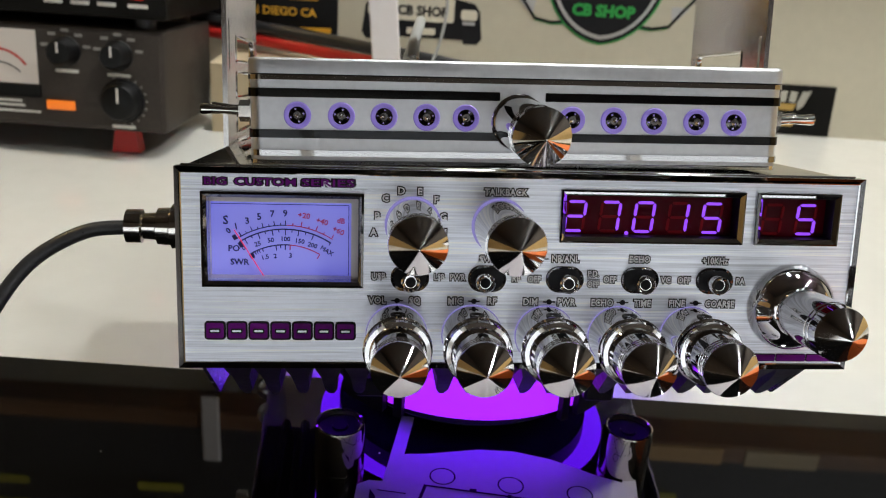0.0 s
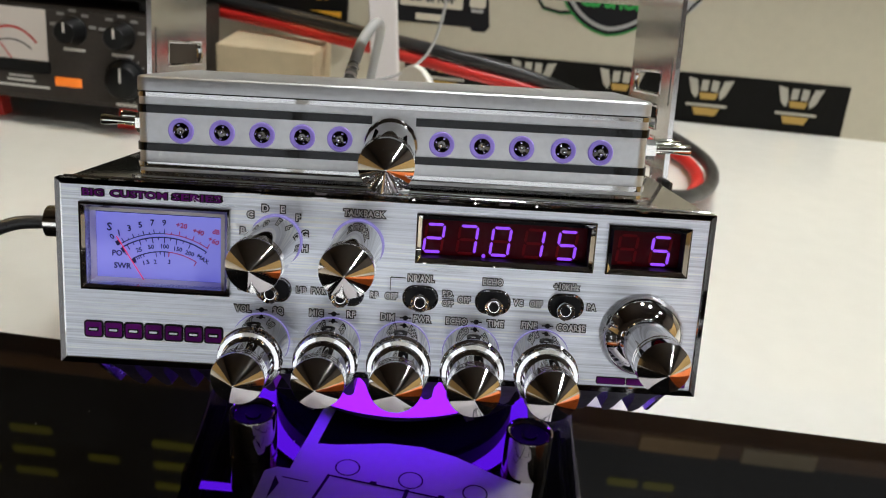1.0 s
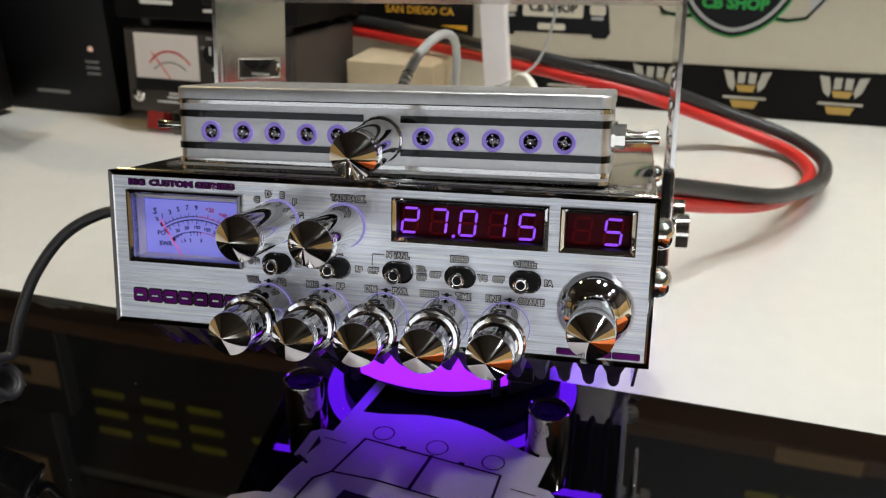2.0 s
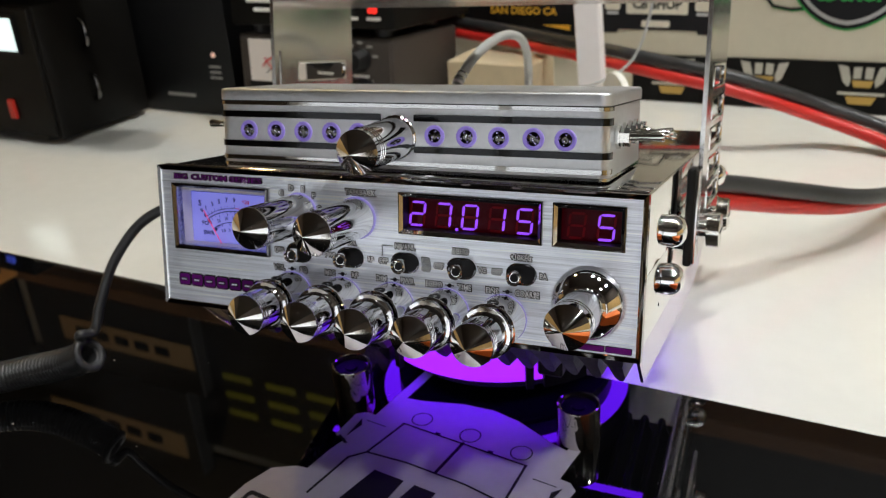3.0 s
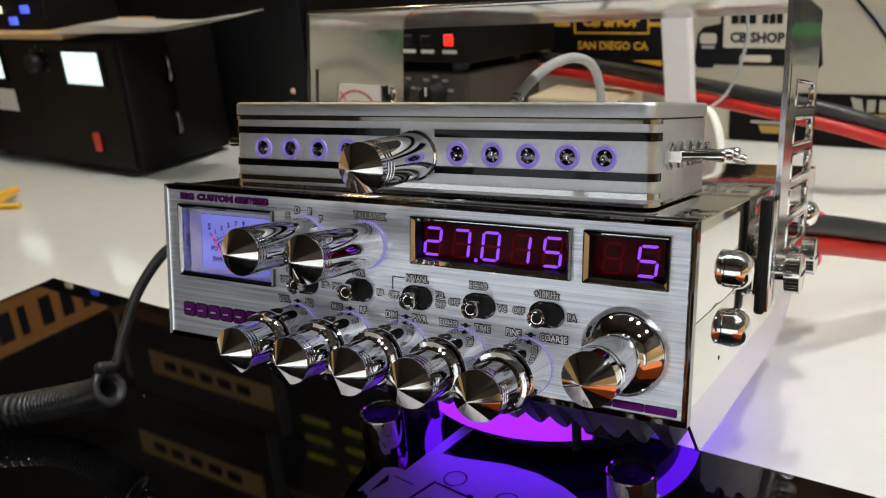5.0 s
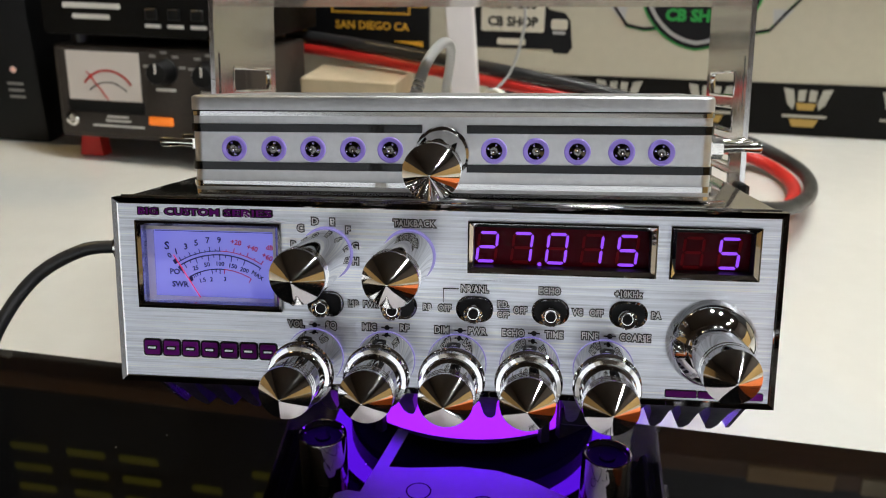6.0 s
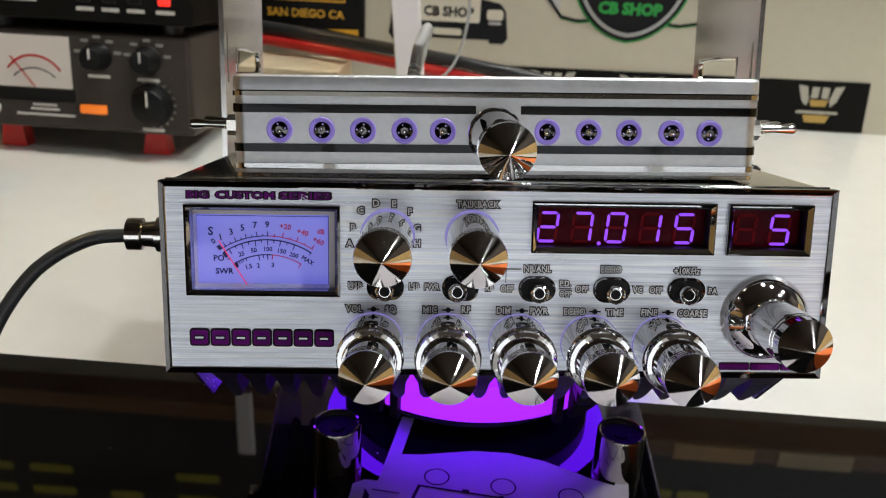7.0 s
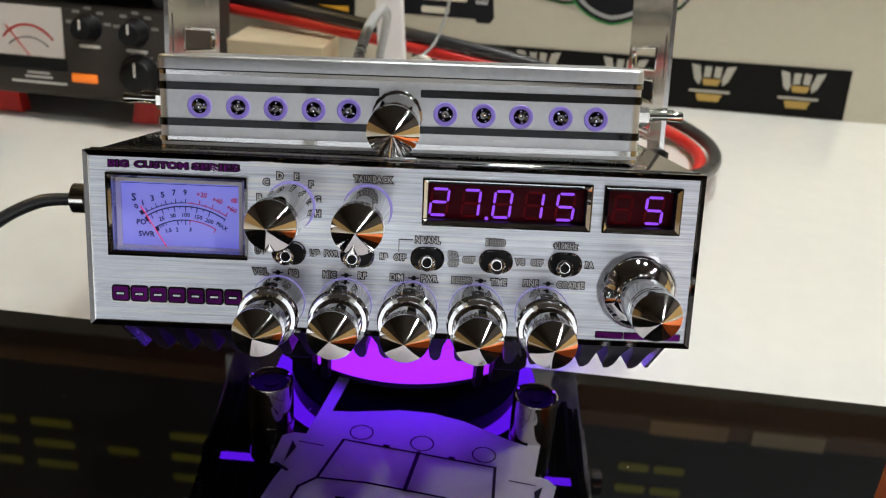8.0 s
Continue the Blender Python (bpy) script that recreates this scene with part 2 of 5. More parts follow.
def tube(points, radius, n=10, bm=None, mi=0, close=False):
    """A round cable along points."""
    b = bmesh.new()
    pts = [Vector(p) for p in points]
    rings, up = [], Vector((0, 0, 1))
    for i, p in enumerate(pts):
        d = (pts[min(i + 1, len(pts) - 1)] - pts[max(i - 1, 0)]).normalized()
        side = d.cross(up)
        if side.length < 1e-3:
            side = d.cross(Vector((1, 0, 0)))
        side.normalize()
        over = side.cross(d).normalized()
        rings.append([b.verts.new(p + radius * (math.cos(2 * math.pi * k / n) * side + math.sin(2 * math.pi * k / n) * over)) for k in range(n)])
    for p, q in zip(rings, rings[1:]):
        for k in range(n):
            b.faces.new((p[k], p[(k + 1) % n], q[(k + 1) % n], q[k]))
    b.faces.new(rings[0][::-1])
    b.faces.new(rings[-1])
    bmesh.ops.recalc_face_normals(b, faces=b.faces[:])
    return join(bm, b, mi)


def spline(points, steps=12):
    """Catmull-Rom through the points."""
    p = [Vector(q) for q in points]
    p = [2 * p[0] - p[1]] + p + [2 * p[-1] - p[-2]]
    out = []
    for i in range(1, len(p) - 2):
        for k in range(steps):
            t = k / steps
            a, b, c, d = p[i - 1 : i + 3]
            out.append(0.5 * (2 * b + (c - a) * t + (2 * a - 5 * b + 4 * c - d) * t * t + (3 * b - a - 3 * c + d) * t**3))
    return out + [p[-2]]


def prism(outline, y0, y1, bm=None, mi=0):
    """A flat shape in x and z, from y0 to y1."""
    b = bmesh.new()
    v = [b.verts.new((x, y0, z)) for x, z in outline]
    f = b.faces.new(v)
    r = bmesh.ops.extrude_face_region(b, geom=[f])
    for e in r["geom"]:
        if isinstance(e, bmesh.types.BMVert):
            e.co.y = y1
    bmesh.ops.recalc_face_normals(b, faces=b.faces[:])
    return join(bm, b, mi)


def rounded(x0, x1, z0, z1, r, n=6):
    out = []
    for cx, cz, a in ((x1 - r, z1 - r, 0), (x0 + r, z1 - r, 90), (x0 + r, z0 + r, 180), (x1 - r, z0 + r, 270)):
        out += [(cx + r * math.cos(radians(a + 90 * k / n)), cz + r * math.sin(radians(a + 90 * k / n))) for k in range(n + 1)]
    return out


def frame_bar(x0, x1, z0, z1, w, y0, y1, bm=None, mi=0, slope=0.0):
    """A picture-frame ring in x and z; slope sinks the inner edge."""
    b = bmesh.new()
    o = [(x0, z0), (x1, z0), (x1, z1), (x0, z1)]
    i = [(x0 + w, z0 + w), (x1 - w, z0 + w), (x1 - w, z1 - w), (x0 + w, z1 - w)]
    front = [b.verts.new((x, y0, z)) for x, z in o]
    inner = [b.verts.new((x, y0 + slope, z)) for x, z in i]
    back = [b.verts.new((x, y1, z)) for x, z in o]
    iback = [b.verts.new((x, y1, z)) for x, z in i]
    for k in range(4):
        j = (k + 1) % 4
        b.faces.new((front[k], front[j], inner[j], inner[k]))
        b.faces.new((front[j], front[k], back[k], back[j]))
        b.faces.new((inner[k], inner[j], iback[j], iback[k]))
        b.faces.new((back[k], iback[k], iback[j], back[j]))
    bmesh.ops.recalc_face_normals(b, faces=b.faces[:])
    return join(bm, b, mi)


def letters(text, size, depth, m, grow=0.0, bm=None, mi=0, align="CENTER"):
    """Words as a mesh, in the plane of m's x and y."""
    cu = bpy.data.curves.new("words", "FONT")
    cu.body, cu.size, cu.extrude, cu.offset, cu.align_x, cu.align_y = text, size, depth, grow, align, "CENTER"
    cu.resolution_u = 2
    ob = bpy.data.objects.new("words", cu)
    me = bpy.data.meshes.new_from_object(ob)
    bpy.data.objects.remove(ob)
    bpy.data.curves.remove(cu)
    b = bmesh.new()
    b.from_mesh(me)
    bpy.data.meshes.remove(me)
    return join(bm, b, mi, m)


UPRIGHT = Matrix.Rotation(radians(90), 4, "X")


def words_at(text, x, y, z, size, grow=0.0, depth=0.00006, bm=None, mi=0, align="CENTER", turn=0.0):
    return letters(text, size, depth, Matrix.Translation((x, y, z)) @ Matrix.Rotation(radians(turn), 4, "Y") @ UPRIGHT, grow, bm, mi, align)


def printed(text, x, z, size, parent, y=-0.0002, mats=(INK, LETTER), align="CENTER", squeeze=1.0, turn=0.0, grow=0.135):
    """Outlined lettering on a front face."""
    bm = words_at(text, 0, 0, 0, size, size * grow, 0.00004, None, 0, align)
    words_at(text, 0, -0.00010, 0, size, size * grow * 0.12, 0.00004, bm, 1, align)
    bm.transform(Matrix.Translation((x, y, z)) @ Matrix.Rotation(radians(turn), 4, "Y") @ Matrix.Diagonal((squeeze, 1, 1, 1)))
    return part("lettering", bm, list(mats), parent)


def bar(x0, x1, y, z0, z1, mat, parent, name="print_bar", r=0.0):
    r = min(r or 0.25 * (z1 - z0), 0.45 * (x1 - x0))
    return part(name, prism(rounded(x0, x1, z0, z1, r, 3), y, y + 0.0003), mat, parent)


SHOP = pose(0.00843, -0.00118, 0, 0, 0, -4.9)
NORTH = SHOP @ pose(0.049, 0.668, 0, 0, 0, 1)
LEVEL = pose(-0.00041, 0.0016, 0.02501, -12.9486, -1.3148, 0.0597)

# ---- setting ----
solid("floor", box(-2.2, 2.2, -1.8, 0.8, -1.0, -0.95), WOOD, SHOP, "brown wooden shop floor below the counter", "floor", kind="structure")
solid("ceiling", box(-2.2, 2.2, -1.8, 0.8, 1.75, 1.80), GREY_CEILING, SHOP, "dark ceiling over the shop", "ceiling", kind="structure")
solid("wall_north", box(-2.3, 2.2, 0.0, 0.10, -0.95, 1.75), WALL, NORTH, "cream painted wall behind the counter", "wall", kind="structure")
b = box(-2.3, 2.2, -0.008, -0.0005, 0.67, 1.75)
box(-2.3, -1.22, -0.008, -0.0005, -0.94, 0.6695, bm=b)
solid("wall_panelling", b, DARK, NORTH, "black panelling on the upper wall and beside the counter", "wall panel", kind="structure")
# Unseen window with a glowing sheet outside, sized to brighten the tilted panel.
W0, W1, S0, S1 = -1.13, 1.90, -0.35, 0.53
b = box(-2.2, 2.2, -1.75, -1.65, -0.95, S0)
box(-2.2, 2.2, -1.75, -1.65, S1, 1.75, bm=b)
box(-2.2, W0, -1.75, -1.65, S0, S1, bm=b)
box(W1, 2.2, -1.75, -1.65, S0, S1, bm=b)
solid("wall_south", b, DARK_WALL, SHOP, "dark brown shop wall with the added window", "wall", kind="structure")
window = thing("fill_window", SHOP @ pose(0, -1.70, 0), "unseen wide window with white frame, added to light the front panel", "window", kind="structure")
part("window_frame", frame_bar(W0, W1, S0, S1, 0.05, -0.04, 0.04), WHITE_PANEL, window, "white window frame")
for x in (-0.26, 0.83):
    part("mullion", box(x - 0.02, x + 0.02, -0.03, 0.03, S0 + 0.05, S1 - 0.05), WHITE_PANEL, window)
for x0, x1 in ((W0 + 0.05, -0.28), (-0.24, 0.81), (0.85, W1 - 0.05)):
    pane = part("pane", box(x0, x1, -0.004, 0.004, S0 + 0.05, S1 - 0.05), GLASS, window, "clear pane")
    pane.visible_shadow = False
solid("backdrop", box(-3.5, 4.5, -2.62, -2.60, -1.0, 1.8), DAYLIGHT_FILL, SHOP, "plain glowing sheet outside the added window", "backdrop", kind="structure")
# Unseen side panels, coloured gold so the knob caps reflect warm sectors.
solid("wainscot_west", box(-2.2, -2.17, -1.62, 0.62, -0.95, 0.65), WARM_WALL, SHOP, "unseen golden wooden lower wall panel, added for the knob reflections", "wall panel", kind="structure")
solid("wainscot_east", box(2.17, 2.2, -1.62, 0.62, -0.95, 0.65), WARM_WALL, SHOP, "unseen golden wooden lower wall panel, added for the knob reflections", "wall panel", kind="structure")
solid("wall_west", box(-2.3, -2.2, -1.7, 0.7, -0.95, 1.75), DARK_WALL, SHOP, "dark brown side wall of the shop", "wall", kind="structure")
solid("wall_east", box(2.2, 2.3, -1.7, 0.7, -0.95, 1.75), DARK_WALL, SHOP, "dark brown side wall of the shop", "wall", kind="structure")

worktop = thing("worktop", SHOP, "glossy white laminate worktop with a thin black edge", "worktop", kind="structure")
part("top", box(-1.7, 1.5, -0.50, 0.7115, -0.028, 0.0, 0.0006, 1), WHITE_TOP, worktop)
part("edge_strip", box(-1.7, 1.5, -0.5018, -0.5002, -0.027, -0.001), BLACK, worktop, "thin black edge strip")
solid("counter_base", box(-1.68, 1.48, -0.45, 0.70, -0.95, -0.0285), BLACK, SHOP, "black base cabinet under the worktop", "counter", kind="structure")
solid("display_plate", box(-0.433, 0.62, -0.46, 0.1455, 0.0003, 0.004, 0.0005, 2), DECK, SHOP, "polished black mirror plate lying on the white worktop", "plate")


# ---- ceiling lights ----
def ceiling_light(u, v, glow=PANEL_LIGHT, tint="white"):
    ob = thing("ceiling_light", SHOP @ pose(u, v, 1.75), f"round recessed ceiling downlight with {tint} glow", "ceiling light", "ceiling lights")
    part("rim", lathe([(-0.004, 0.058), (-0.004, 0.075), (0.0, 0.078)], (0, 0, 0), "z", 40), WHITE_PLASTIC, ob, "white rim", 40)
    part("diffuser", lathe([(-0.009, 0.050), (-0.006, 0.058), (-0.004, 0.060)], (0, 0, 0), "z", 40), glow, ob, "glowing diffuser", 40)
    return ob


for u, v in ((0.077, 0.34), (0.545, 0.29), (1.40, 0.20), (1.17, -0.65)):
    ceiling_light(u, v)
# Unseen lamp, added for the yellow cast on the left worktop.
ceiling_light(-1.29, 0.49, WARM_LIGHT, "warm yellow")


# ---- transceiver ----
radio = thing("transceiver", LEVEL, "chrome two-way radio with brushed aluminium panel, tilted above the plate", "radio")
P = 0.001


def holed(x0, x1, z0, z1, y0, y1, holes):
    """A plate in x and z with rectangular openings."""
    xs = sorted({x0, x1, *[h[0] for h in holes], *[h[1] for h in holes]})
    zs = sorted({z0, z1, *[h[2] for h in holes], *[h[3] for h in holes]})
    b = bmesh.new()
    grid = {(i, j): b.verts.new((x, y0, z)) for i, x in enumerate(xs) for j, z in enumerate(zs)}
    for i in range(len(xs) - 1):
        for j in range(len(zs) - 1):
            cx, cz = (xs[i] + xs[i + 1]) / 2, (zs[j] + zs[j + 1]) / 2
            if not any(h[0] < cx < h[1] and h[2] < cz < h[3] for h in holes):
                b.faces.new((grid[i, j], grid[i + 1, j], grid[i + 1, j + 1], grid[i, j + 1]))
    bmesh.ops.delete(b, geom=[v for v in b.verts if not v.link_faces], context="VERTS")
    r = bmesh.ops.extrude_face_region(b, geom=b.faces[:])
    for e in r["geom"]:
        if isinstance(e, bmesh.types.BMVert):
            e.co.y = y1
    bmesh.ops.recalc_face_normals(b, faces=b.faces[:])
    return b


def cabinet():
    body = part("cabinet", box(-0.0985, 0.0985, 0.0125, 0.2620, 0.072, 0.1265, 0.0006, 2), PLATED, radio, "chrome cabinet", 40)
    cover = box(-0.0997, 0.0997, 0.0032, 0.2640, 0.1266, 0.1280, 0.0007, 3)
    for s in (-1, 1):
        box(min(s * 0.0986, s * 0.0997), max(s * 0.0986, s * 0.0997), 0.0032, 0.2640, 0.0985, 0.1275, 0.0004, 2, cover)
    part("top_cover", cover, PLATED, radio, "chrome wrap-over top cover", 40)
    part("edge_trim", tube([(-0.0995, 0.0040, 0.1281), (0.0, 0.0040, 0.1281), (0.0995, 0.0040, 0.1281)], 0.0008, 10), CHROME, radio, "rounded chrome front edge of the cover", 60)
    for s in (-1, 1):
        part("side_plate", box(min(s * 0.0984, s * 0.0994), max(s * 0.0984, s * 0.0994), 0.0034, 0.2620, 0.0725, 0.0981, 0.0004, 2), PLATED, radio, "chrome lower side plate", 40)
    part("bezel", frame_bar(-0.1005, 0.1005, 0.0698, 0.1285, 0.0018, -0.0008, 0.0031, slope=0.0010), BLACK_CHROME, radio, "dark chrome front bezel")
    part("bezel_line", frame_bar(-0.0990, 0.0990, 0.0713, 0.1270, 0.0003, -0.0006, 0.0010, slope=0.0002), CHROME, radio, "thin bright inner edge of the bezel")
    part("front_panel", holed(-0.0988, 0.0988, 0.0715, 0.1268, 0.0, 0.003, [(-0.0917, -0.0491, 0.0958, 0.1200), (0.0108, 0.0630, 0.1098, 0.1225), (0.0695, 0.0921, 0.1098, 0.1225)]), BRUSHED, radio, "brushed aluminium front panel")
    return body


cabinet()


def heat_sink():
    sink = part("heat_sink", box(-0.0962, 0.0962, 0.013, 0.165, 0.0655, 0.0719, 0.0006, 1), FINS, radio, "dark finned heat sink under the cabinet")
    outline = [(-0.0044, 0.0), (-0.0040, -0.0040), (-0.0026, -0.0085), (-0.0020, -0.0165), (-0.0008, -0.0190), (0.0008, -0.0190), (0.0020, -0.0165), (0.0026, -0.0085), (0.0040, -0.0040), (0.0044, 0.0)]
    for k in range(20):
        x = -0.0855 + 0.00917 * k
        b = prism([(x + a, 0.0695 + c) for a, c in outline], 0.006, 0.158)
        for v in b.verts:
            if v.co.z < 0.069:
                v.co.y += (0.069 - v.co.z) * (1.35 if v.co.y < 0.1 else -0.1)
        part("fin", b, FINS, sink, "", 50)
    for s in (-1, 1):
        b = bmesh.new()
        q = [b.verts.new(c) for c in ((0.0980 * s, 0.006, 0.0725), (0.0980 * s, 0.232, 0.0725), (0.0972 * s, 0.205, 0.0560), (0.0968 * s, 0.186, 0.0498), (0.0965 * s, 0.036, 0.0492))]
        w = [b.verts.new((v.co.x - 0.0012 * s, v.co.y, v.co.z)) for v in q]
        b.faces.new(q), b.faces.new(w[::-1])
        for k in range(5):
            b.faces.new((q[k], w[k], w[(k + 1) % 5], q[(k + 1) % 5]))
        bmesh.ops.recalc_face_normals(b, faces=b.faces[:])
        part("side_skirt", b, SATIN, radio, "sloping satin chrome lower skirt")


heat_sink()
# Unseen emitter, added to spill purple light over fins and worktop.
part("underglow_fill", box(-0.088, 0.088, 0.100, 0.104, 0.0496, 0.0504), GLOW_DOWN, radio, "unseen purple strip added below the heat sink to light the worktop")


# ---- meter ----
def meter():
    frame_ob = part("meter_frame", frame_bar(-0.0933, -0.0475, 0.0942, 0.1216, 0.0007, -0.0014, 0.004, slope=-0.0002), BLACK_CHROME, radio, "dark chrome meter frame")
    part("meter_line", frame_bar(-0.0926, -0.0482, 0.0949, 0.1209, 0.0009, -0.0016, 0.0031, slope=0.0009), CHROME_DARK, frame_ob, "thin bright inner edge")
    part("meter_housing", frame_bar(-0.0958, -0.0478, 0.0920, 0.1216, 0.0034, 0.0032, 0.0098), WHITE_PLASTIC, frame_ob, "pale translucent meter housing")
    part("meter_face", box(-0.0958, -0.0478, 0.0100, 0.0110, 0.0920, 0.1216), FACE, frame_ob, "backlit lavender meter face")
    part("inner_step", frame_bar(-0.0940, -0.0502, 0.0937, 0.1184, 0.0009, 0.0092, 0.0099), FACE, frame_ob)
    y, cx, cz = 0.0098, -0.07085, 0.0848

    def arc(r, a0, a1, w, mat):
        b = bmesh.new()
        v = []
        for k in range(25):
            a = radians(a0 + (a1 - a0) * k / 24)
            v.append([b.verts.new((cx + (r + s) * math.sin(a), y, cz + (r + s) * math.cos(a))) for s in (-w / 2, w / 2)])
        for p, q in zip(v, v[1:]):
            b.faces.new((p[0], p[1], q[1], q[0]))
        part("scale_arc", b, mat, frame_ob)

    def tick(r0, r1, a, w, mat):
        s, c = math.sin(radians(a)), math.cos(radians(a))
        b = bmesh.new()
        n = Vector((c, 0, -s)) * w / 2
        p0, p1 = Vector((cx + r0 * s, y, cz + r0 * c)), Vector((cx + r1 * s, y, cz + r1 * c))
        b.faces.new([b.verts.new(q) for q in (p0 - n, p1 - n, p1 + n, p0 + n)])
        part("scale_mark", b, mat, frame_ob)

    def word(text, x, z, size, mat, turn=0.0):
        part("scale_lettering", words_at(text, x * P, y, z * P, size * P, size * P * 0.025, 0.00003, turn=turn), mat, frame_ob)

    arc(0.0257, -33, 1, 0.0003, FACE_INK)
    arc(0.0257, 1, 33, 0.0003, FACE_RED)
    arc(0.0245, -33.5, 33.5, 0.0004, FACE_INK)
    arc(0.0198, -31, 4, 0.00035, FACE_INK)
    arc(0.0198, 4, 31, 0.0003, FACE_RED)
    for k, a in enumerate((-30, -26, -22, -18, -14.5, -10.5, -7, -3, 0.2)):
        tick(0.0257, 0.0271 if k % 2 == 0 else 0.0264, a, 0.0003, FACE_INK)
    for k, a in enumerate((5, 10.5, 15.5, 20.5, 26, 32)):
        tick(0.0257, 0.0272 if k % 2 else 0.0264, a, 0.0003, FACE_RED)
    for k, a in enumerate((-29, -24, -19, -14, -9, -4.5, 0.2, 4.8, 9.5, 14.5, 20, 33)):
        tick(0.0245, 0.0227 if k % 2 == 0 else 0.0236, a, 0.0003, FACE_INK)
    for a in (-29, -27, -25, -23, -20, -8, -4, 0):
        tick(0.0198, 0.0188 if a < -9 or a == -4 else 0.0182, a, 0.0003, FACE_INK)
    for a in (4.3, 31):
        tick(0.0198, 0.0183, a, 0.0003, FACE_RED)
    for a, r0, r1 in ((-34, 0.0272, 0.0256), (-33.5, 0.0245, 0.0228), (-31, 0.0198, 0.0182)):
        tick(r0, r1, a, 0.0012, FACE_INK)
    for text, x, z in (("1", -85.2, 109.9), ("3", -81.9, 111.6), ("5", -78.4, 112.9), ("7", -74.6, 113.8), ("9", -70.8, 114.0)):
        word(text, x, z, 2.7, FACE_INK, (x + 70.85) * 0.8)
    for text, x, z, a in (("+20", -65.3, 113.4, 8), ("+40", -60.0, 111.7, 16), ("+60", -55.2, 109.0, 26)):
        word(text, x, z, 2.3, FACE_RED, a)
    word("dB", -54.4, 112.0, 2.2, FACE_RED, 8)
    for text, x, z, a in (("25", -78.9, 104.7, -16), ("50", -75.1, 105.9, -8), ("100", -70.8, 106.3, 0), ("150", -66.6, 105.7, 8), ("200", -62.8, 104.5, 16), ("MAX", -58.6, 102.9, 32), ("0", -83.0, 103.4, -30),
                          ("1.5", -76.8, 100.7, -16), ("2", -73.8, 101.1, -6), ("3", -69.3, 101.3, 4)):
        word(text, x, z, 1.95, FACE_INK, a)
    word("S", -88.2, 111.7, 3.6, FACE_INK)
    word("0", -87.4, 108.6, 2.4, FACE_INK, -36)
    word("PO", -85.9, 103.3, 2.6, FACE_INK)
    word("SWR", -84.3, 99.2, 2.6, FACE_INK)
    part("scale_border", frame_bar(-0.0926, -0.0520, 0.0952, 0.1168, 0.0002, y, y + 0.0001), FACE_INK, frame_ob)
    p0, p1 = Vector((-0.0856, 0.0085, 0.1092)), Vector((-0.0763, 0.0085, 0.0940))
    part("needle", tube([p0, (p0 + p1) / 2, p1], 0.00017, 6), NEEDLE, frame_ob, "thin red needle at zero")


meter()

# ---- displays ----
LIT = {"2": "abged", "7": "abc", "0": "abcdef", "1": "bc", "5": "afgcd", "": ""}


def digit(char, x, parent, y):
    """One slanted seven-segment digit: its lit bars and the dim rest."""
    w, h, t, z0, lean = 0.0055, 0.0087, 0.0008, 0.1111, 0.10
    for s in "abcdefg":
        if s in "adg":
            z = {"a": h, "d": 0, "g": h / 2}[s]
            q = [(0.0003, z), (0.0008, z + t / 2), (w - 0.0008, z + t / 2), (w - 0.0003, z), (w - 0.0008, z - t / 2), (0.0008, z - t / 2)]
        else:
            cx, lo = (0 if s in "ef" else w), (0 if s in "ec" else h / 2)
            q = [(cx, lo + 0.0002), (cx + t / 2, lo + 0.0007), (cx + t / 2, lo + h / 2 - 0.0007), (cx, lo + h / 2 - 0.0002), (cx - t / 2, lo + h / 2 - 0.0007), (cx - t / 2, lo + 0.0007)]
        on = s in LIT[char]
        part("segment", prism([(x + a + lean * c, z0 + c) for a, c in q], y - (0.0002 if on else 0.0), y + 0.0003), SEGMENT if on else GHOST, parent)


def display(x0, x1, z0, z1, chars, first, name):
    fr = part(name, frame_bar(x0, x1, z0, z1, 0.0005, -0.0012, 0.003, slope=-0.0003), BLACK_CHROME, radio, "dark chrome display bezel")
    part("bezel_line", frame_bar(x0 + 0.0005, x1 - 0.0005, z0 + 0.0005, z1 - 0.0005, 0.0011, -0.0015, 0.0004, slope=0.0010), CHROME, fr, "bright sloping inner edge")
    part("tunnel", frame_bar(x0 + 0.0015, x1 - 0.0015, z0 + 0.0015, z1 - 0.0015, 0.0002, -0.0004, 0.0047), BLACK, fr, "black inner wall")
    part("display_window", box(x0 + 0.0012, x1 - 0.0012, 0.0046, 0.0062, z0 + 0.0012, z1 - 0.0012), FILTER, fr, "dark red display window")
    for k, c in enumerate(chars):
        digit(c, first + 0.01040 * k, fr, 0.0043)
    return fr


freq = display(0.0094, 0.0644, 0.1084, 0.1239, "27015", 0.0117, "frequency_display")
part("decimal_point", lathe([(0, 0.0006), (0.0003, 0.0006)], (0.0306, 0.0044, 0.1106), n=10), SEGMENT, freq)
display(0.0681, 0.0935, 0.1084, 0.1239, ["", "5"], 0.0722, "channel_display")


# ---- knobs ----
def coned(b, y):
    """Gives the pointed cap in front of y the turned finish."""
    for f in b.faces:
        if all(v.co.y < y + 1e-5 for v in f.verts):
            f.material_index = 1
    return b


GROOVE = [(0.0, 1.0), (0.0002, 0.91), (0.0006, 0.91), (0.0008, 1.0)]


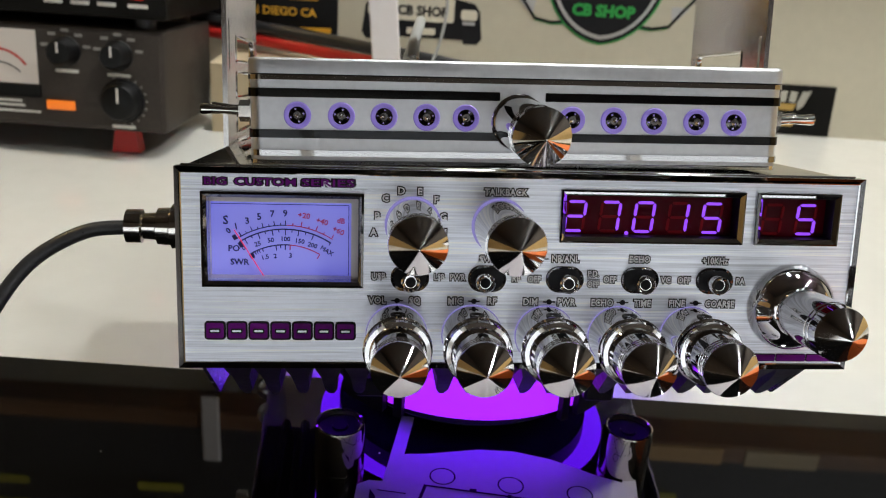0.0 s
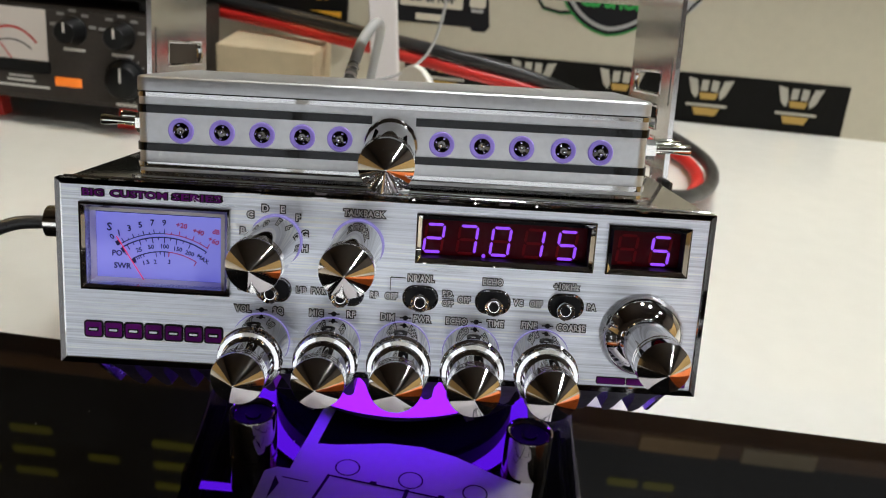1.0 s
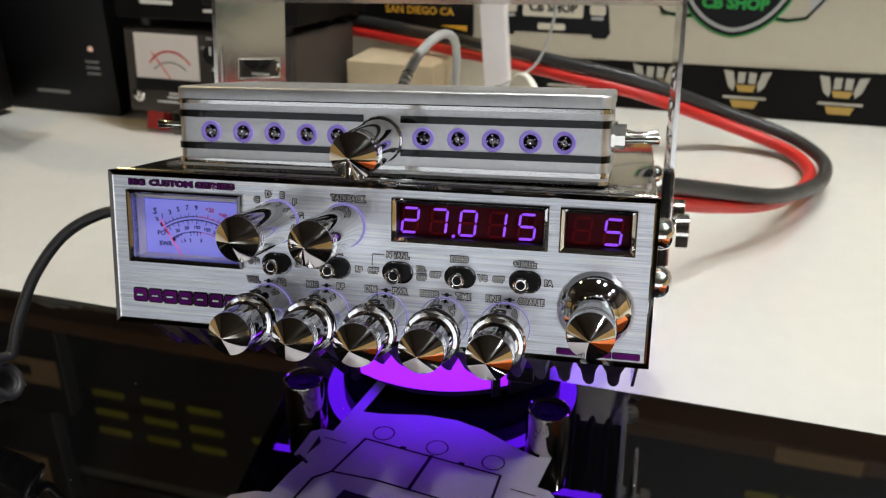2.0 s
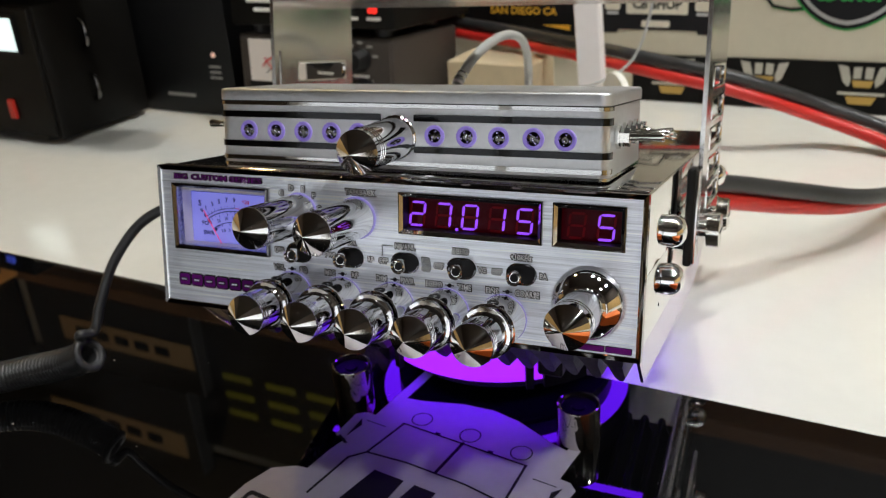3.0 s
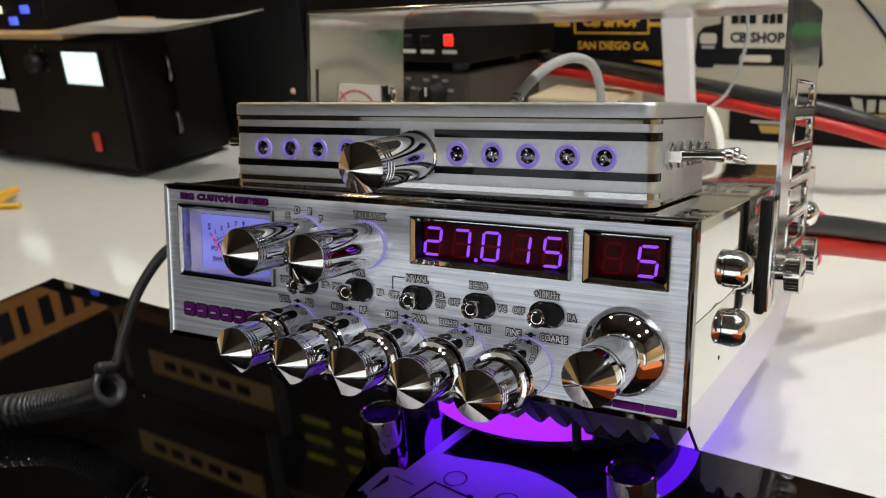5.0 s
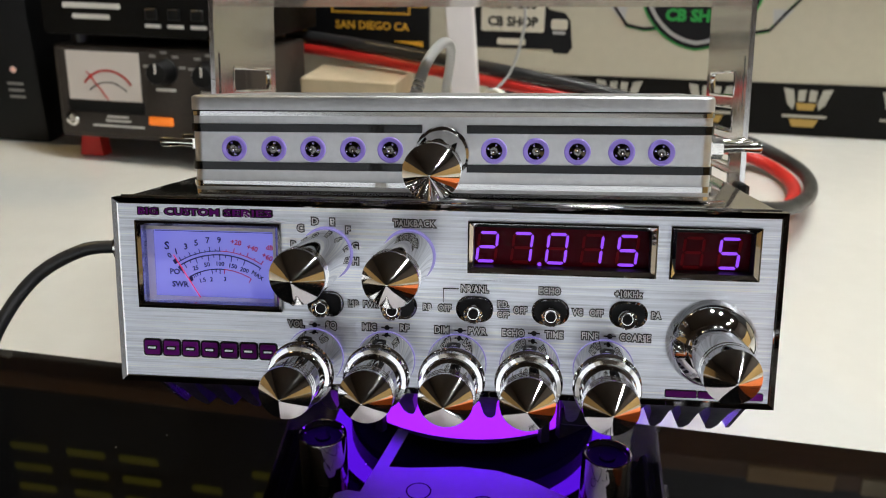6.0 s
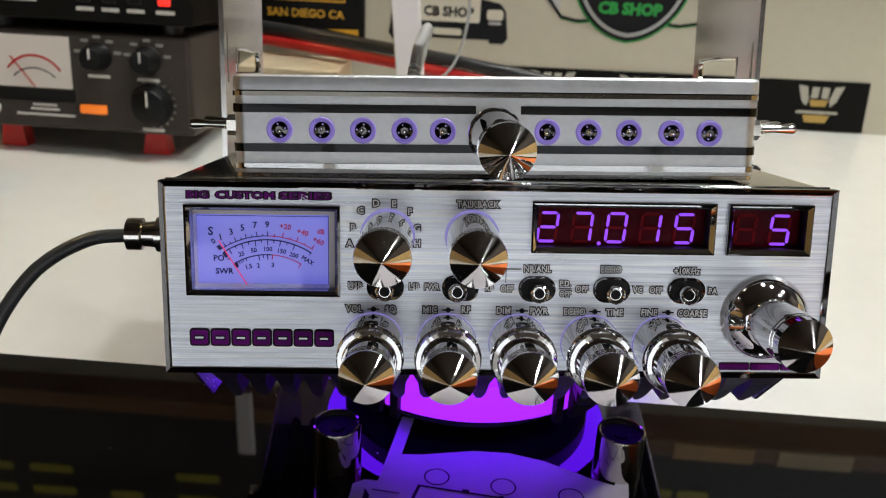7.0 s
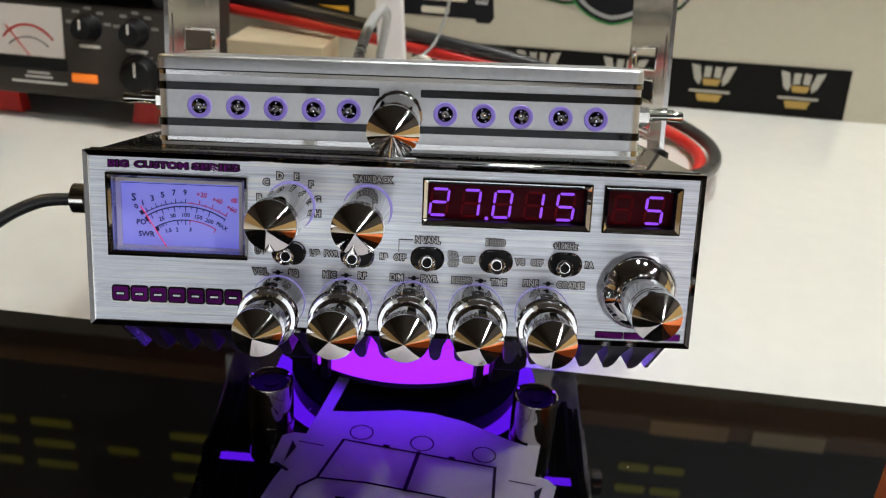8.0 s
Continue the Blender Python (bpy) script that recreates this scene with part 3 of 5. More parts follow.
def knob(x, z, y0, r, length, name, outer=0.0, glow=None):
    """A turned bullet knob with a pointed cap and three grooves; outer adds the wider ring knob behind it."""
    cone = 0.0058
    b0 = length - cone
    prof = [(0.0, r * 0.97), (0.0004, r)]
    if outer:
        prof = [(0.0, outer * 0.98), (0.0004, outer), (0.0145, outer), (0.0148, outer * 1.07), (0.0158, outer * 1.09), (0.0163, outer * 1.04), (0.0164, outer * 0.88), (0.0176, outer * 0.88),
                (0.0178, outer * 1.03), (0.0186, outer * 1.06), (0.0193, outer * 1.02), (0.0195, r * 1.04), (0.0200, r)]
    for k in range(3):
        prof += [(b0 - 0.0042 + 0.0013 * k + d, r * q) for d, q in GROOVE]
    prof += [(b0 - 0.0003, r), (b0, r * 0.985), (b0 + cone * 0.96, r * 0.05), (length, 0.0)]
    ob = part(name, coned(lathe(prof, (x, y0, z), "-y", 96), y0 - b0), [CHROME, TURNED], radio, "polished chrome bullet knob with pointed cap", 22)
    if glow:
        g = 1.02 * outer if outer else 1.06 * r
        part("glow_ring", lathe([(0.0, g), (0.0003, g)], (x, y0 - 0.0001, z), "-y", 48), glow, ob, "violet lit ring round the knob foot")
    if outer:
        part("set_screw", lathe([(0, 0.0021), (0.0008, 0.0021), (0.0008, 0.0014), (0.0003, 0.0011), (0.0003, 0.0)], (x, y0 - 0.0112, z + outer - 0.0005), "z", 20), INK, ob, "black set screw")
    return ob


knob(-0.0334, 0.1129, -0.0004, 0.0077, 0.0391, "channel_group_knob", glow=RING_LIGHT)
knob(-0.0083, 0.1129, -0.0004, 0.0077, 0.0392, "talkback_knob", glow=RING_LIGHT)
for x in (-0.0376, -0.0153, 0.0065, 0.0285, 0.0505):
    knob(x, 0.0802, -0.0004, 0.0076, 0.0386, "dual_knob", outer=0.0089, glow=RING_LIGHT)
big = part("tuning_knob", coned(lathe([(0.0, 0.0128), (0.0008, 0.0131), (0.0022, 0.0128), (0.0040, 0.0118), (0.0060, 0.0100), (0.0072, 0.0088), (0.0076, 0.0079), (0.0110, 0.0078),
                                 (0.0240, 0.0077), (0.0242, 0.0072), (0.0246, 0.0072), (0.0248, 0.0077), (0.0259, 0.0077), (0.0261, 0.0072), (0.0265, 0.0072), (0.0267, 0.0077),
                                 (0.0300, 0.0076), (0.0358, 0.0004), (0.0360, 0.0)], (0.0815, -0.0002, 0.0893), "-y", 96), -0.0302), [CHROME, TURNED], radio, "large flanged chrome tuning knob", 25)


# ---- lever switches ----
def lever_switch(x, lean):
    plate = part("switch_slot", prism(rounded(x - 0.0056, x + 0.0056, 0.0933, 0.1011, 0.0038, 8), -0.0003, 0.0002), INK, radio, "black oval switch slot")
    b = bmesh.new()
    o, i = rounded(x - 0.0056, x + 0.0056, 0.0933, 0.1011, 0.0038, 8), rounded(x - 0.0049, x + 0.0049, 0.0940, 0.1004, 0.0031, 8)
    vo, vi = [b.verts.new((a, -0.0009, c)) for a, c in o], [b.verts.new((a, -0.0004, c)) for a, c in i]
    for k in range(len(o)):
        j = (k + 1) % len(o)
        b.faces.new((vo[k], vo[j], vi[j], vi[k]))
    part("slot_rim", b, CHROME_DARK, plate, "dark chrome rim", 60)
    lev = lathe([(0.0, 0.0022), (0.0020, 0.0023), (0.0062, 0.0028), (0.0070, 0.0028), (0.0074, 0.0024), (0.0070, 0.0019), (0.0062, 0.0017), (0.0060, 0.0)], (0, 0, 0), "-y", 28)
    # Black disc paints the shade within the lever's hollow end.
    lathe([(0.0061, 0.0015), (0.0063, 0.0015)], (0, 0, 0), "-y", 20, lev, 1)
    part("lever", lev, [CHROME, INK], plate, "chrome lever with a hollow end", 30).matrix_basis = Matrix.Translation((x + lean * 0.0020, -0.0002, 0.0972)) @ Matrix.Rotation(radians(-8 * lean), 4, "Z")


for x, lean in ((-0.0340, 0), (-0.0114, -1), (0.0117, 0), (0.0343, 0), (0.0571, -0.7)):
    lever_switch(x, lean)

# ---- panel lettering ----
for text, x, z in (("A", -0.0447, 0.1104), ("B", -0.0437, 0.1152), ("C", -0.0414, 0.1203), ("D", -0.0369, 0.1225), ("E", -0.0316, 0.1224), ("F", -0.0269, 0.1201), ("G", -0.0247, 0.1152), ("H", -0.0246, 0.1106)):
    printed(text, x, z, 0.0029, radio)
for text, x, z, s, q in (("TALKBACK", -0.0068, 0.1226, 0.0029, 0.86), ("USB", -0.0431, 0.0974, 0.0029, 0.84), ("LSB", -0.0254, 0.0974, 0.0027, 0.78), ("PWR", -0.0201, 0.0974, 0.0027, 0.78),
                         ("SWR", -0.0114, 0.1030, 0.0027, 0.85), ("RB", -0.0027, 0.0972, 0.0027, 0.82), ("NB/ANL", 0.0116, 0.1033, 0.0029, 0.80), ("OFF", 0.0026, 0.0971, 0.0028, 0.80),
                         ("F.D.", 0.0202, 0.0989, 0.0025, 0.85), ("OFF", 0.0203, 0.0957, 0.0025, 0.80), ("ECHO", 0.0339, 0.1034, 0.0029, 0.80), ("OFF", 0.0253, 0.0972, 0.0028, 0.80),
                         ("VC", 0.0423, 0.0972, 0.0028, 0.82), ("+10KHz", 0.0568, 0.1032, 0.0029, 0.80), ("OFF", 0.0478, 0.0972, 0.0028, 0.80), ("PA", 0.0651, 0.0971, 0.0028, 0.82),
                         ("VOL", -0.0434, 0.0903, 0.0030, 0.86), ("SQ", -0.0324, 0.0903, 0.0030, 0.86), ("MIC", -0.0205, 0.0902, 0.0030, 0.86), ("RF", -0.0097, 0.0903, 0.0030, 0.86),
                         ("DIM", 0.0018, 0.0902, 0.0030, 0.84), ("PWR", 0.0125, 0.0902, 0.0030, 0.84), ("ECHO", 0.0234, 0.0901, 0.0030, 0.82), ("TIME", 0.0356, 0.0900, 0.0030, 0.82),
                         ("FINE", 0.0462, 0.0901, 0.0030, 0.84), ("COARSE", 0.0594, 0.0900, 0.0030, 0.80)):
    printed(text, x, z, s, radio, squeeze=q)
for x in (-0.0376, -0.0150, 0.0074, 0.0296, 0.0520):
    b = lathe([(0, 0.0008), (0.0002, 0.0008)], (x, -0.0001, 0.0903), n=16, mi=0)
    for s in (-1, 1):
        box(x + s * 0.0012 - 0.0006, x + s * 0.0012 + 0.0006, -0.0003, -0.0001, 0.0901, 0.0905, 0, 1, b)
    part("dial_symbol", b, INK, radio)
b = box(-0.0001 + 0.0022, 0.0001 + 0.0022, -0.0003, -0.0001, 0.0990, 0.1033)
box(0.0022, 0.0068, -0.0003, -0.0001, 0.1031, 0.1034, 0, 1, b)
part("leader_line", b, INK, radio)
part("divider_line", box(0.0184, 0.0222, -0.0003, -0.0001, 0.0972, 0.0975), INK, radio)


def block_mark(x0, x1, z0, z1, count, name, gaps=()):
    """An unlettered purple mark: rounded blocks with a black outline."""
    w = (x1 - x0) / count
    for k in range(count):
        a, c = x0 + w * k, x0 + w * (k + 1)
        t = 0.10 * (z1 - z0)
        ob = part(name, prism(rounded(a + 0.0001, c - 0.0001, z0, z1, 0.18 * (z1 - z0), 3), -0.0003, 0.0), INK, radio)
        part("inlay", prism(rounded(a + t + 0.0001, c - t - 0.0001, z0 + t, z1 - t, 0.10 * (z1 - z0), 3), -0.0006, -0.0003), PURPLE, ob, "purple inlay")
        if name == "maker_mark":
            h = z1 - z0
            part("slot", prism(rounded(a + 0.24 * w, c - 0.24 * w, z0 + 0.38 * h, z0 + 0.62 * h, 0.0004, 3), -0.0008, -0.0006), INK, ob)
            part("slot_centre", prism(rounded(a + 0.30 * w, c - 0.30 * w, z0 + 0.45 * h, z0 + 0.55 * h, 0.0002, 3), -0.0010, -0.0008), BRUSHED, ob)


block_mark(-0.0932, -0.0494, 0.0782, 0.0838, 7, "maker_mark")
printed("BIG", -0.0892, 0.12435, 0.0029, radio, mats=(INK, PURPLE), squeeze=1.5, grow=0.11)
printed("CUSTOM", -0.0753, 0.12435, 0.0029, radio, mats=(INK, PURPLE), squeeze=1.48, grow=0.11)
printed("SERIES", -0.0577, 0.12435, 0.0029, radio, mats=(INK, PURPLE), squeeze=1.88, grow=0.11)
block_mark(0.0688, 0.0975, 0.0722, 0.0746, 3, "dealer_mark")

# ---- screws, bracket and sockets ----
DOME = [(0.0, 0.0058), (0.0010, 0.0062), (0.0014, 0.0060), (0.0040, 0.0064), (0.0064, 0.0056), (0.0080, 0.0042), (0.0089, 0.0022), (0.0091, 0.0)]
for y, z in ((0.0445, 0.1083), (0.0455, 0.0892), (0.213, 0.1085), (0.215, 0.0905)):
    for s, ax in ((1, "x"), (-1, "-x")):
        part("dome_nut", lathe(DOME, (s * 0.0992, y, z), ax, 32), CHROME, radio, "domed chrome cap nut", 62)
for y, z in ((0.0425, 0.0795), (0.0530, 0.0815)):
    part("rivet_hole", lathe([(0, 0.0008), (0.0004, 0.0008)], (0.0992, y, z), "x", 12), INK, radio)


SLOTS = [(0.1120, 0.1625, z, z + 0.0090) for z in (0.1597, 0.1456, 0.1323, 0.1190, 0.1057)]


def bracket_arm(s, x):
    """One upright of the U bracket, in y and z, with its slots; x is its inner face."""
    t = 0.0019 * s
    y0, y1, z0, z1 = 0.0900, 0.1710, 0.0900, 0.1990
    holes = SLOTS + [(0.0938, 0.0962, 0.1560, 0.1747)]
    ys = sorted({y0, y1, *[h[0] for h in holes], *[h[1] for h in holes]})
    zs = sorted({z0, z1, *[h[2] for h in holes], *[h[3] for h in holes]})
    b = bmesh.new()
    grid = {(i, j): b.verts.new((0, yy, zz)) for i, yy in enumerate(ys) for j, zz in enumerate(zs)}
    for i in range(len(ys) - 1):
        for j in range(len(zs) - 1):
            cy, cz = (ys[i] + ys[i + 1]) / 2, (zs[j] + zs[j + 1]) / 2
            if not any(h[0] < cy < h[1] and h[2] < cz < h[3] for h in holes):
                b.faces.new((grid[i, j], grid[i + 1, j], grid[i + 1, j + 1], grid[i, j + 1]))
    bmesh.ops.delete(b, geom=[v for v in b.verts if not v.link_faces], context="VERTS")
    r = bmesh.ops.extrude_face_region(b, geom=b.faces[:])
    for e in r["geom"]:
        if isinstance(e, bmesh.types.BMVert):
            e.co.x += t
    bmesh.ops.recalc_face_normals(b, faces=b.faces[:])
    b.transform(Matrix.Translation((x, 0, 0)))
    return b


def slot_rim(s, x, h):
    """The rounded, polished edge of one slot."""
    y0, y1, z0, z1 = h
    cy, cz = (y0 + y1) / 2, (z0 + z1) / 2
    inner = rounded(y0 + 0.0003, y1 - 0.0003, z0 + 0.0003, z1 - 0.0003, 0.0026, 6)
    outer = rounded(y0 - 0.0009, y1 + 0.0009, z0 - 0.0009, z1 + 0.0009, 0.0012, 6)
    b = bmesh.new()
    rows = [[b.verts.new((x + q * s, y, z)) for y, z in o] for q, o in ((-0.0002, outer), (-0.0004, [((u + p) / 2, (v + w) / 2) for (u, v), (p, w) in zip(inner, outer)]), (0.0002, inner), (0.0017, inner),
                                                                    (0.0023, [((u + p) / 2, (v + w) / 2) for (u, v), (p, w) in zip(inner, outer)]), (0.0021, outer))]
    for p, q in zip(rows, rows[1:] + rows[:1]):
        for k in range(len(p)):
            b.faces.new((p[k], p[(k + 1) % len(p)], q[(k + 1) % len(p)], q[k]))
    bmesh.ops.recalc_face_normals(b, faces=b.faces[:])
    return b


bracket = part("mounting_bracket", box(-0.1019, 0.1079, 0.0900, 0.1710, 0.1985, 0.2005, 0.0009, 3), STEEL, radio, "polished steel U-shaped mounting bracket, turned upward", 40)
for s, x in ((1, 0.1060), (-1, -0.1000)):
    arm = part("bracket_arm", bracket_arm(s, x), STEEL, bracket)
    for h in SLOTS:
        part("slot_rim", slot_rim(s, x, h), CHROME, arm, "rounded polished slot edge", 50)
part("rubber_pad", box(0.1030, 0.1066, 0.0785, 0.0890, 0.0866, 0.1280, 0.0012, 3), BLACK, bracket, "black plastic spacer bar", 40)
part("pad_edge", box(0.1066, 0.1078, 0.0800, 0.0885, 0.0875, 0.1270, 0.0005, 2), STEEL, bracket, "steel edge beside the spacer", 40)


def thumb_screw(s, x, y, z):
    ob = part("thumb_screw", lathe([(0.0, 0.0036), (0.0024, 0.0036), (0.0026, 0.0073), (0.0078, 0.0073), (0.0082, 0.0068), (0.0082, 0.0)], (x, y, z), "x" if s > 0 else "-x", 32), NICKEL, bracket, "knurled nickel thumb screw", 40)
    for k in range(30):
        a = 2 * math.pi * k / 30
        b = box(-0.0025, 0.0025, -0.0003, 0.0003, -0.0004, 0.0004)
        b.transform(Matrix.Translation((x + s * 0.0052, y + 0.0073 * math.cos(a), z + 0.0073 * math.sin(a))) @ Matrix.Rotation(a, 4, "X"))
        part("knurl", b, NICKEL, ob)
    part("screw_slot", box(min(x + s * 0.0081, x + s * 0.0084), max(x + s * 0.0081, x + s * 0.0084), y - 0.0050, y + 0.0050, z - 0.0006, z + 0.0006), INK, ob)


for s, x in ((1, 0.1080), (-1, -0.1020)):
    for y in (0.0990, 0.1410):
        thumb_screw(s, x, y, 0.0994)
for y in (0.0820, 0.1410):
    part("washer", lathe([(0, 0.0066), (0.0006, 0.0071), (0.0030, 0.0071), (0.0034, 0.0066)], (0.0996, y, 0.1000), "x", 30), NICKEL, bracket, "knurled nickel washer", 40)
part("power_plug", box(0.0900, 0.1050, 0.2642, 0.277, 0.074, 0.103, 0.002, 2), PINK, radio, "pink-red power plug")

# ---- microphone plug and cord ----
mic = thing("microphone_cord", LEVEL, "black coiled microphone cord with chrome plug in the radio side", "cord")
part("plug", lathe([(0.0000, 0.0078), (0.0056, 0.0078), (0.0060, 0.0070), (0.0097, 0.0070), (0.0100, 0.0080), (0.0169, 0.0080), (0.0175, 0.0068), (0.0219, 0.0066), (0.0225, 0.0050), (0.0269, 0.0046),
                    (0.0275, 0.0060), (0.0328, 0.0060), (0.0333, 0.0030)], (-0.0986, 0.064, 0.1005), "-x", 36), NICKEL, mic, "chrome screw-on plug", 30)
INV = LEVEL.inverted()
run = [(-0.1324, 0.0864, 0.1053), (-0.1483, 0.0837, 0.1037), (-0.1651, 0.0764, 0.0945), (-0.1777, 0.0668, 0.0770), (-0.1847, 0.0579, 0.0565), (-0.1871, 0.0516, 0.0430)]
axis_rows = spline([(-0.1855, 0.0440, 0.0337), (-0.2000, 0.0430, 0.0265), (-0.2245, 0.0395, 0.0192), (-0.2500, 0.0265, 0.0158), (-0.3100, -0.0120, 0.0148), (-0.3800, -0.0550, 0.0148)], 12)
turns = 50
coil = []
for k in range(turns * 14 + 1):
    f = k / (turns * 14) * (len(axis_rows) - 1)
    i = min(int(f), len(axis_rows) - 2)
    c = axis_rows[i].lerp(axis_rows[i + 1], f - i)
    d = (axis_rows[i + 1] - axis_rows[i]).normalized()
    e1 = d.cross(Vector((0, 0, 1))).normalized()
    e2 = e1.cross(d)
    a = 2 * math.pi * k / 14 + math.pi / 2
    r = 0.0066 + 0.0020 * max(0.0, 1 - k / 16)
    coil.append(c + r * (math.cos(a) * e1 + math.sin(a) * e2))
part("cord", tube([INV @ p for p in spline(run + [coil[0] + Vector((0.0005, 0, 0.003)), coil[0]])], 0.0026, 12), RUBBER, mic, "straight black cord", 60)
part("coil", tube([INV @ p for p in coil], 0.0020, 7), RUBBER, mic, "coiled black rubber part of the cord", 60)

# ---- control box on the radio ----
unit = thing("control_box", LEVEL @ pose(0, 0, 0.1284, 0, -0.42, 0), "satin aluminium control box with ten purple-ringed lights, on the radio", "control box")


def rounded_slab(x0, x1, y0, y1, z0, z1, r, edge=0.0):
    b = prism(rounded(x0, x1, y0, y1, r, 8), z0, z1)
    b.transform(Matrix(((1, 0, 0, 0), (0, 0, 1, 0), (0, 1, 0, 0), (0, 0, 0, 1))))
    bmesh.ops.recalc_face_normals(b, faces=b.faces[:])
    if edge:
        rim = [e for e in b.edges if abs(e.verts[0].co.z - z1) < 1e-6 and abs(e.verts[1].co.z - z1) < 1e-6]
        bmesh.ops.bevel(b, geom=rim, offset=edge, segments=3, affect="EDGES", profile=0.5)
    return b


part("body", rounded_slab(-0.0822, 0.0822, 0.0190, 0.0850, 0.0012, 0.0262, 0.004), CAST, unit, "satin cast aluminium body", 40)
part("base_strip", rounded_slab(-0.0824, 0.0824, 0.0188, 0.0852, 0.0, 0.0012, 0.004), CHROME, unit, "polished lower edge", 40)
part("seam", rounded_slab(-0.0818, 0.0818, 0.0194, 0.0846, 0.0262, 0.0268, 0.004), INK, unit, "dark lid seam", 40)
part("lid", rounded_slab(-0.0826, 0.0826, 0.0186, 0.0854, 0.0268, 0.0315, 0.0042, 0.0012), CAST, unit, "satin aluminium lid with rounded edges", 40)


def band(s, x0, z0, z1, mat, label, off=0.0002):
    """A strip along the front, round the corner and down the side of the box."""
    c, r = (0.0782, 0.0230), 0.0040 + off
    run = [(s * x0, 0.0190 - off)] + [(s * (c[0] + r * math.sin(radians(a))), c[1] - r * math.cos(radians(a))) for a in range(0, 91, 15)] + [(s * (0.0822 + off), 0.0250)]
    b = bmesh.new()
    v = [[b.verts.new((x, y, z)) for z in (z0, z1)] for x, y in run]
    for p, q in zip(v, v[1:]):
        b.faces.new((p[0], q[0], q[1], p[1]))
    bmesh.ops.recalc_face_normals(b, faces=b.faces[:])
    bmesh.ops.solidify(b, geom=b.faces[:], thickness=-0.0004)
    bmesh.ops.recalc_face_normals(b, faces=b.faces[:])
    part("strip", b, mat, unit, label, 40)


for s, x0 in ((-1, 0.0068), (1, 0.0072)):
    band(s, x0, 0.0199, 0.0225, MIRROR_BLACK, "dark mirror strip")
    band(s, x0, 0.0078, 0.0103, MIRROR_BLACK, "dark mirror strip")
    band(s, 0.0, 0.0250, 0.0264, POLISHED, "thin polished line")
    band(s, 0.0, 0.0024, 0.0042, POLISHED, "thin polished line")
for x in (-0.0678, -0.0547, -0.0419, -0.0290, -0.0170, 0.0157, 0.0287, 0.0414, 0.0548, 0.0668):
    ring = part("light_ring", lathe([(0, 0.0041), (0.0005, 0.0041), (0.0008, 0.0038), (0.0008, 0.0030), (0.0005, 0.0026), (0.0, 0.0026), (0.0, 0.0)], (x, 0.0191, 0.0146), "-y", 32), VIOLET, unit, "violet ring round a clear jewel light", 40)
    part("jewel", lathe([(0, 0.0027), (0.0003, 0.0027), (0.0010, 0.0012), (0.0010, 0.0)], (x, 0.0190, 0.0146), "-y", 10), BLACK_CHROME, ring, "dark faceted jewel")
    # Mirror chips on the dark base imitate the clear jewel's glints.
    for k in range(5):
        a, r = 2 * math.pi * k / 4 + 40 * x / 0.013, 0.0004 if k == 4 else 0.0018
        w = 0.0011 if k == 4 else 0.0005
        part("facet", lathe([(0, w), (0.0005, 0.9 * w), (0.0011, 0.2 * w), (0.0011, 0.0)], (x + r * math.cos(a), 0.0186, 0.0146 + r * math.sin(a)), "-y", 5), JEWEL_GLINT, ring, "mirror chip added for sparkle in the jewel")
knob_prof = [(0.0, 0.0087), (0.0006, 0.0087), (0.0010, 0.0084), (0.0012, 0.0080), (0.0262, 0.0080)]
for k in range(3):
    knob_prof += [(0.0272 + 0.0017 * k + 1.3 * d, 0.0080 * q) for d, q in GROOVE]
knob_prof += [(0.0344, 0.0081), (0.0402, 0.0004), (0.0404, 0.0)]
part("level_knob", coned(lathe(knob_prof, (-0.0006, 0.0190, 0.0135), "-y", 96), 0.0190 - 0.0344), [CHROME, TURNED], unit, "polished chrome bullet knob", 22).matrix_basis = pose(-0.0006, 0.0190, 0.0135, 3.8, 0, 1.4) @ Matrix.Translation((0.0006, -0.0190, -0.0135))


def toggle(s, y, z, tilt):
    nut = part("toggle_switch", lathe([(0, 0.0044), (0.0014, 0.0044), (0.0014, 0.0034), (0.0050, 0.0034), (0.0050, 0.0026)], (s * 0.0824, y, z), "x" if s > 0 else "-x", 6), NICKEL, unit, "nickel toggle switch")
    b = lathe([(0, 0.0015), (0.006, 0.0012), (0.0120, 0.0019), (0.0128, 0.0016), (0.0130, 0.0)], (0, 0, 0), "x" if s > 0 else "-x", 16)
    b.transform(Matrix.Translation((s * 0.0868, y, z)) @ Matrix.Rotation(radians(tilt * s), 4, "Z") @ Matrix.Rotation(radians(-2 * s if tilt < 8 else 12 * s), 4, "Y"))
    part("toggle_lever", b, NICKEL, nut, "nickel lever", 40)


for y, tilt in ((0.0330, 0), (0.0450, 4), (0.0560, -3), (0.0670, 10)):
    toggle(1, y, 0.0150, tilt)
for y in (0.036, 0.055):
    toggle(-1, y, 0.0150, 0)

# ---- standoffs and ring lamp under the radio ----
for x in (-0.0575, 0.0600):
    ob = thing("standoff_post", pose(x, 0.0865, 0.004), "polished chrome standoff post on the black plate", "standoff", "standoffs under the radio")
    part("post", lathe([(0, 0.0096), (0.0006, 0.0100), (0.0196, 0.0100), (0.0203, 0.0098), (0.0205, 0.0092), (0.0202, 0.0087), (0.0180, 0.0084), (0.0176, 0.0030), (0.0186, 0.0028), (0.0186, 0.0)], (0, 0, 0), "z", 48), POST, ob, "polished chrome cylinder", 30)
    # Black disc darkens the open cup, in place of shade inside it.
    part("cup_shade", lathe([(0.0178, 0.0083), (0.0182, 0.0082), (0.0182, 0.0034), (0.0190, 0.0031), (0.0190, 0.0)], (0, 0, 0), "z", 40), BLACK, ob, "black disc added as shade inside the cup", 30)

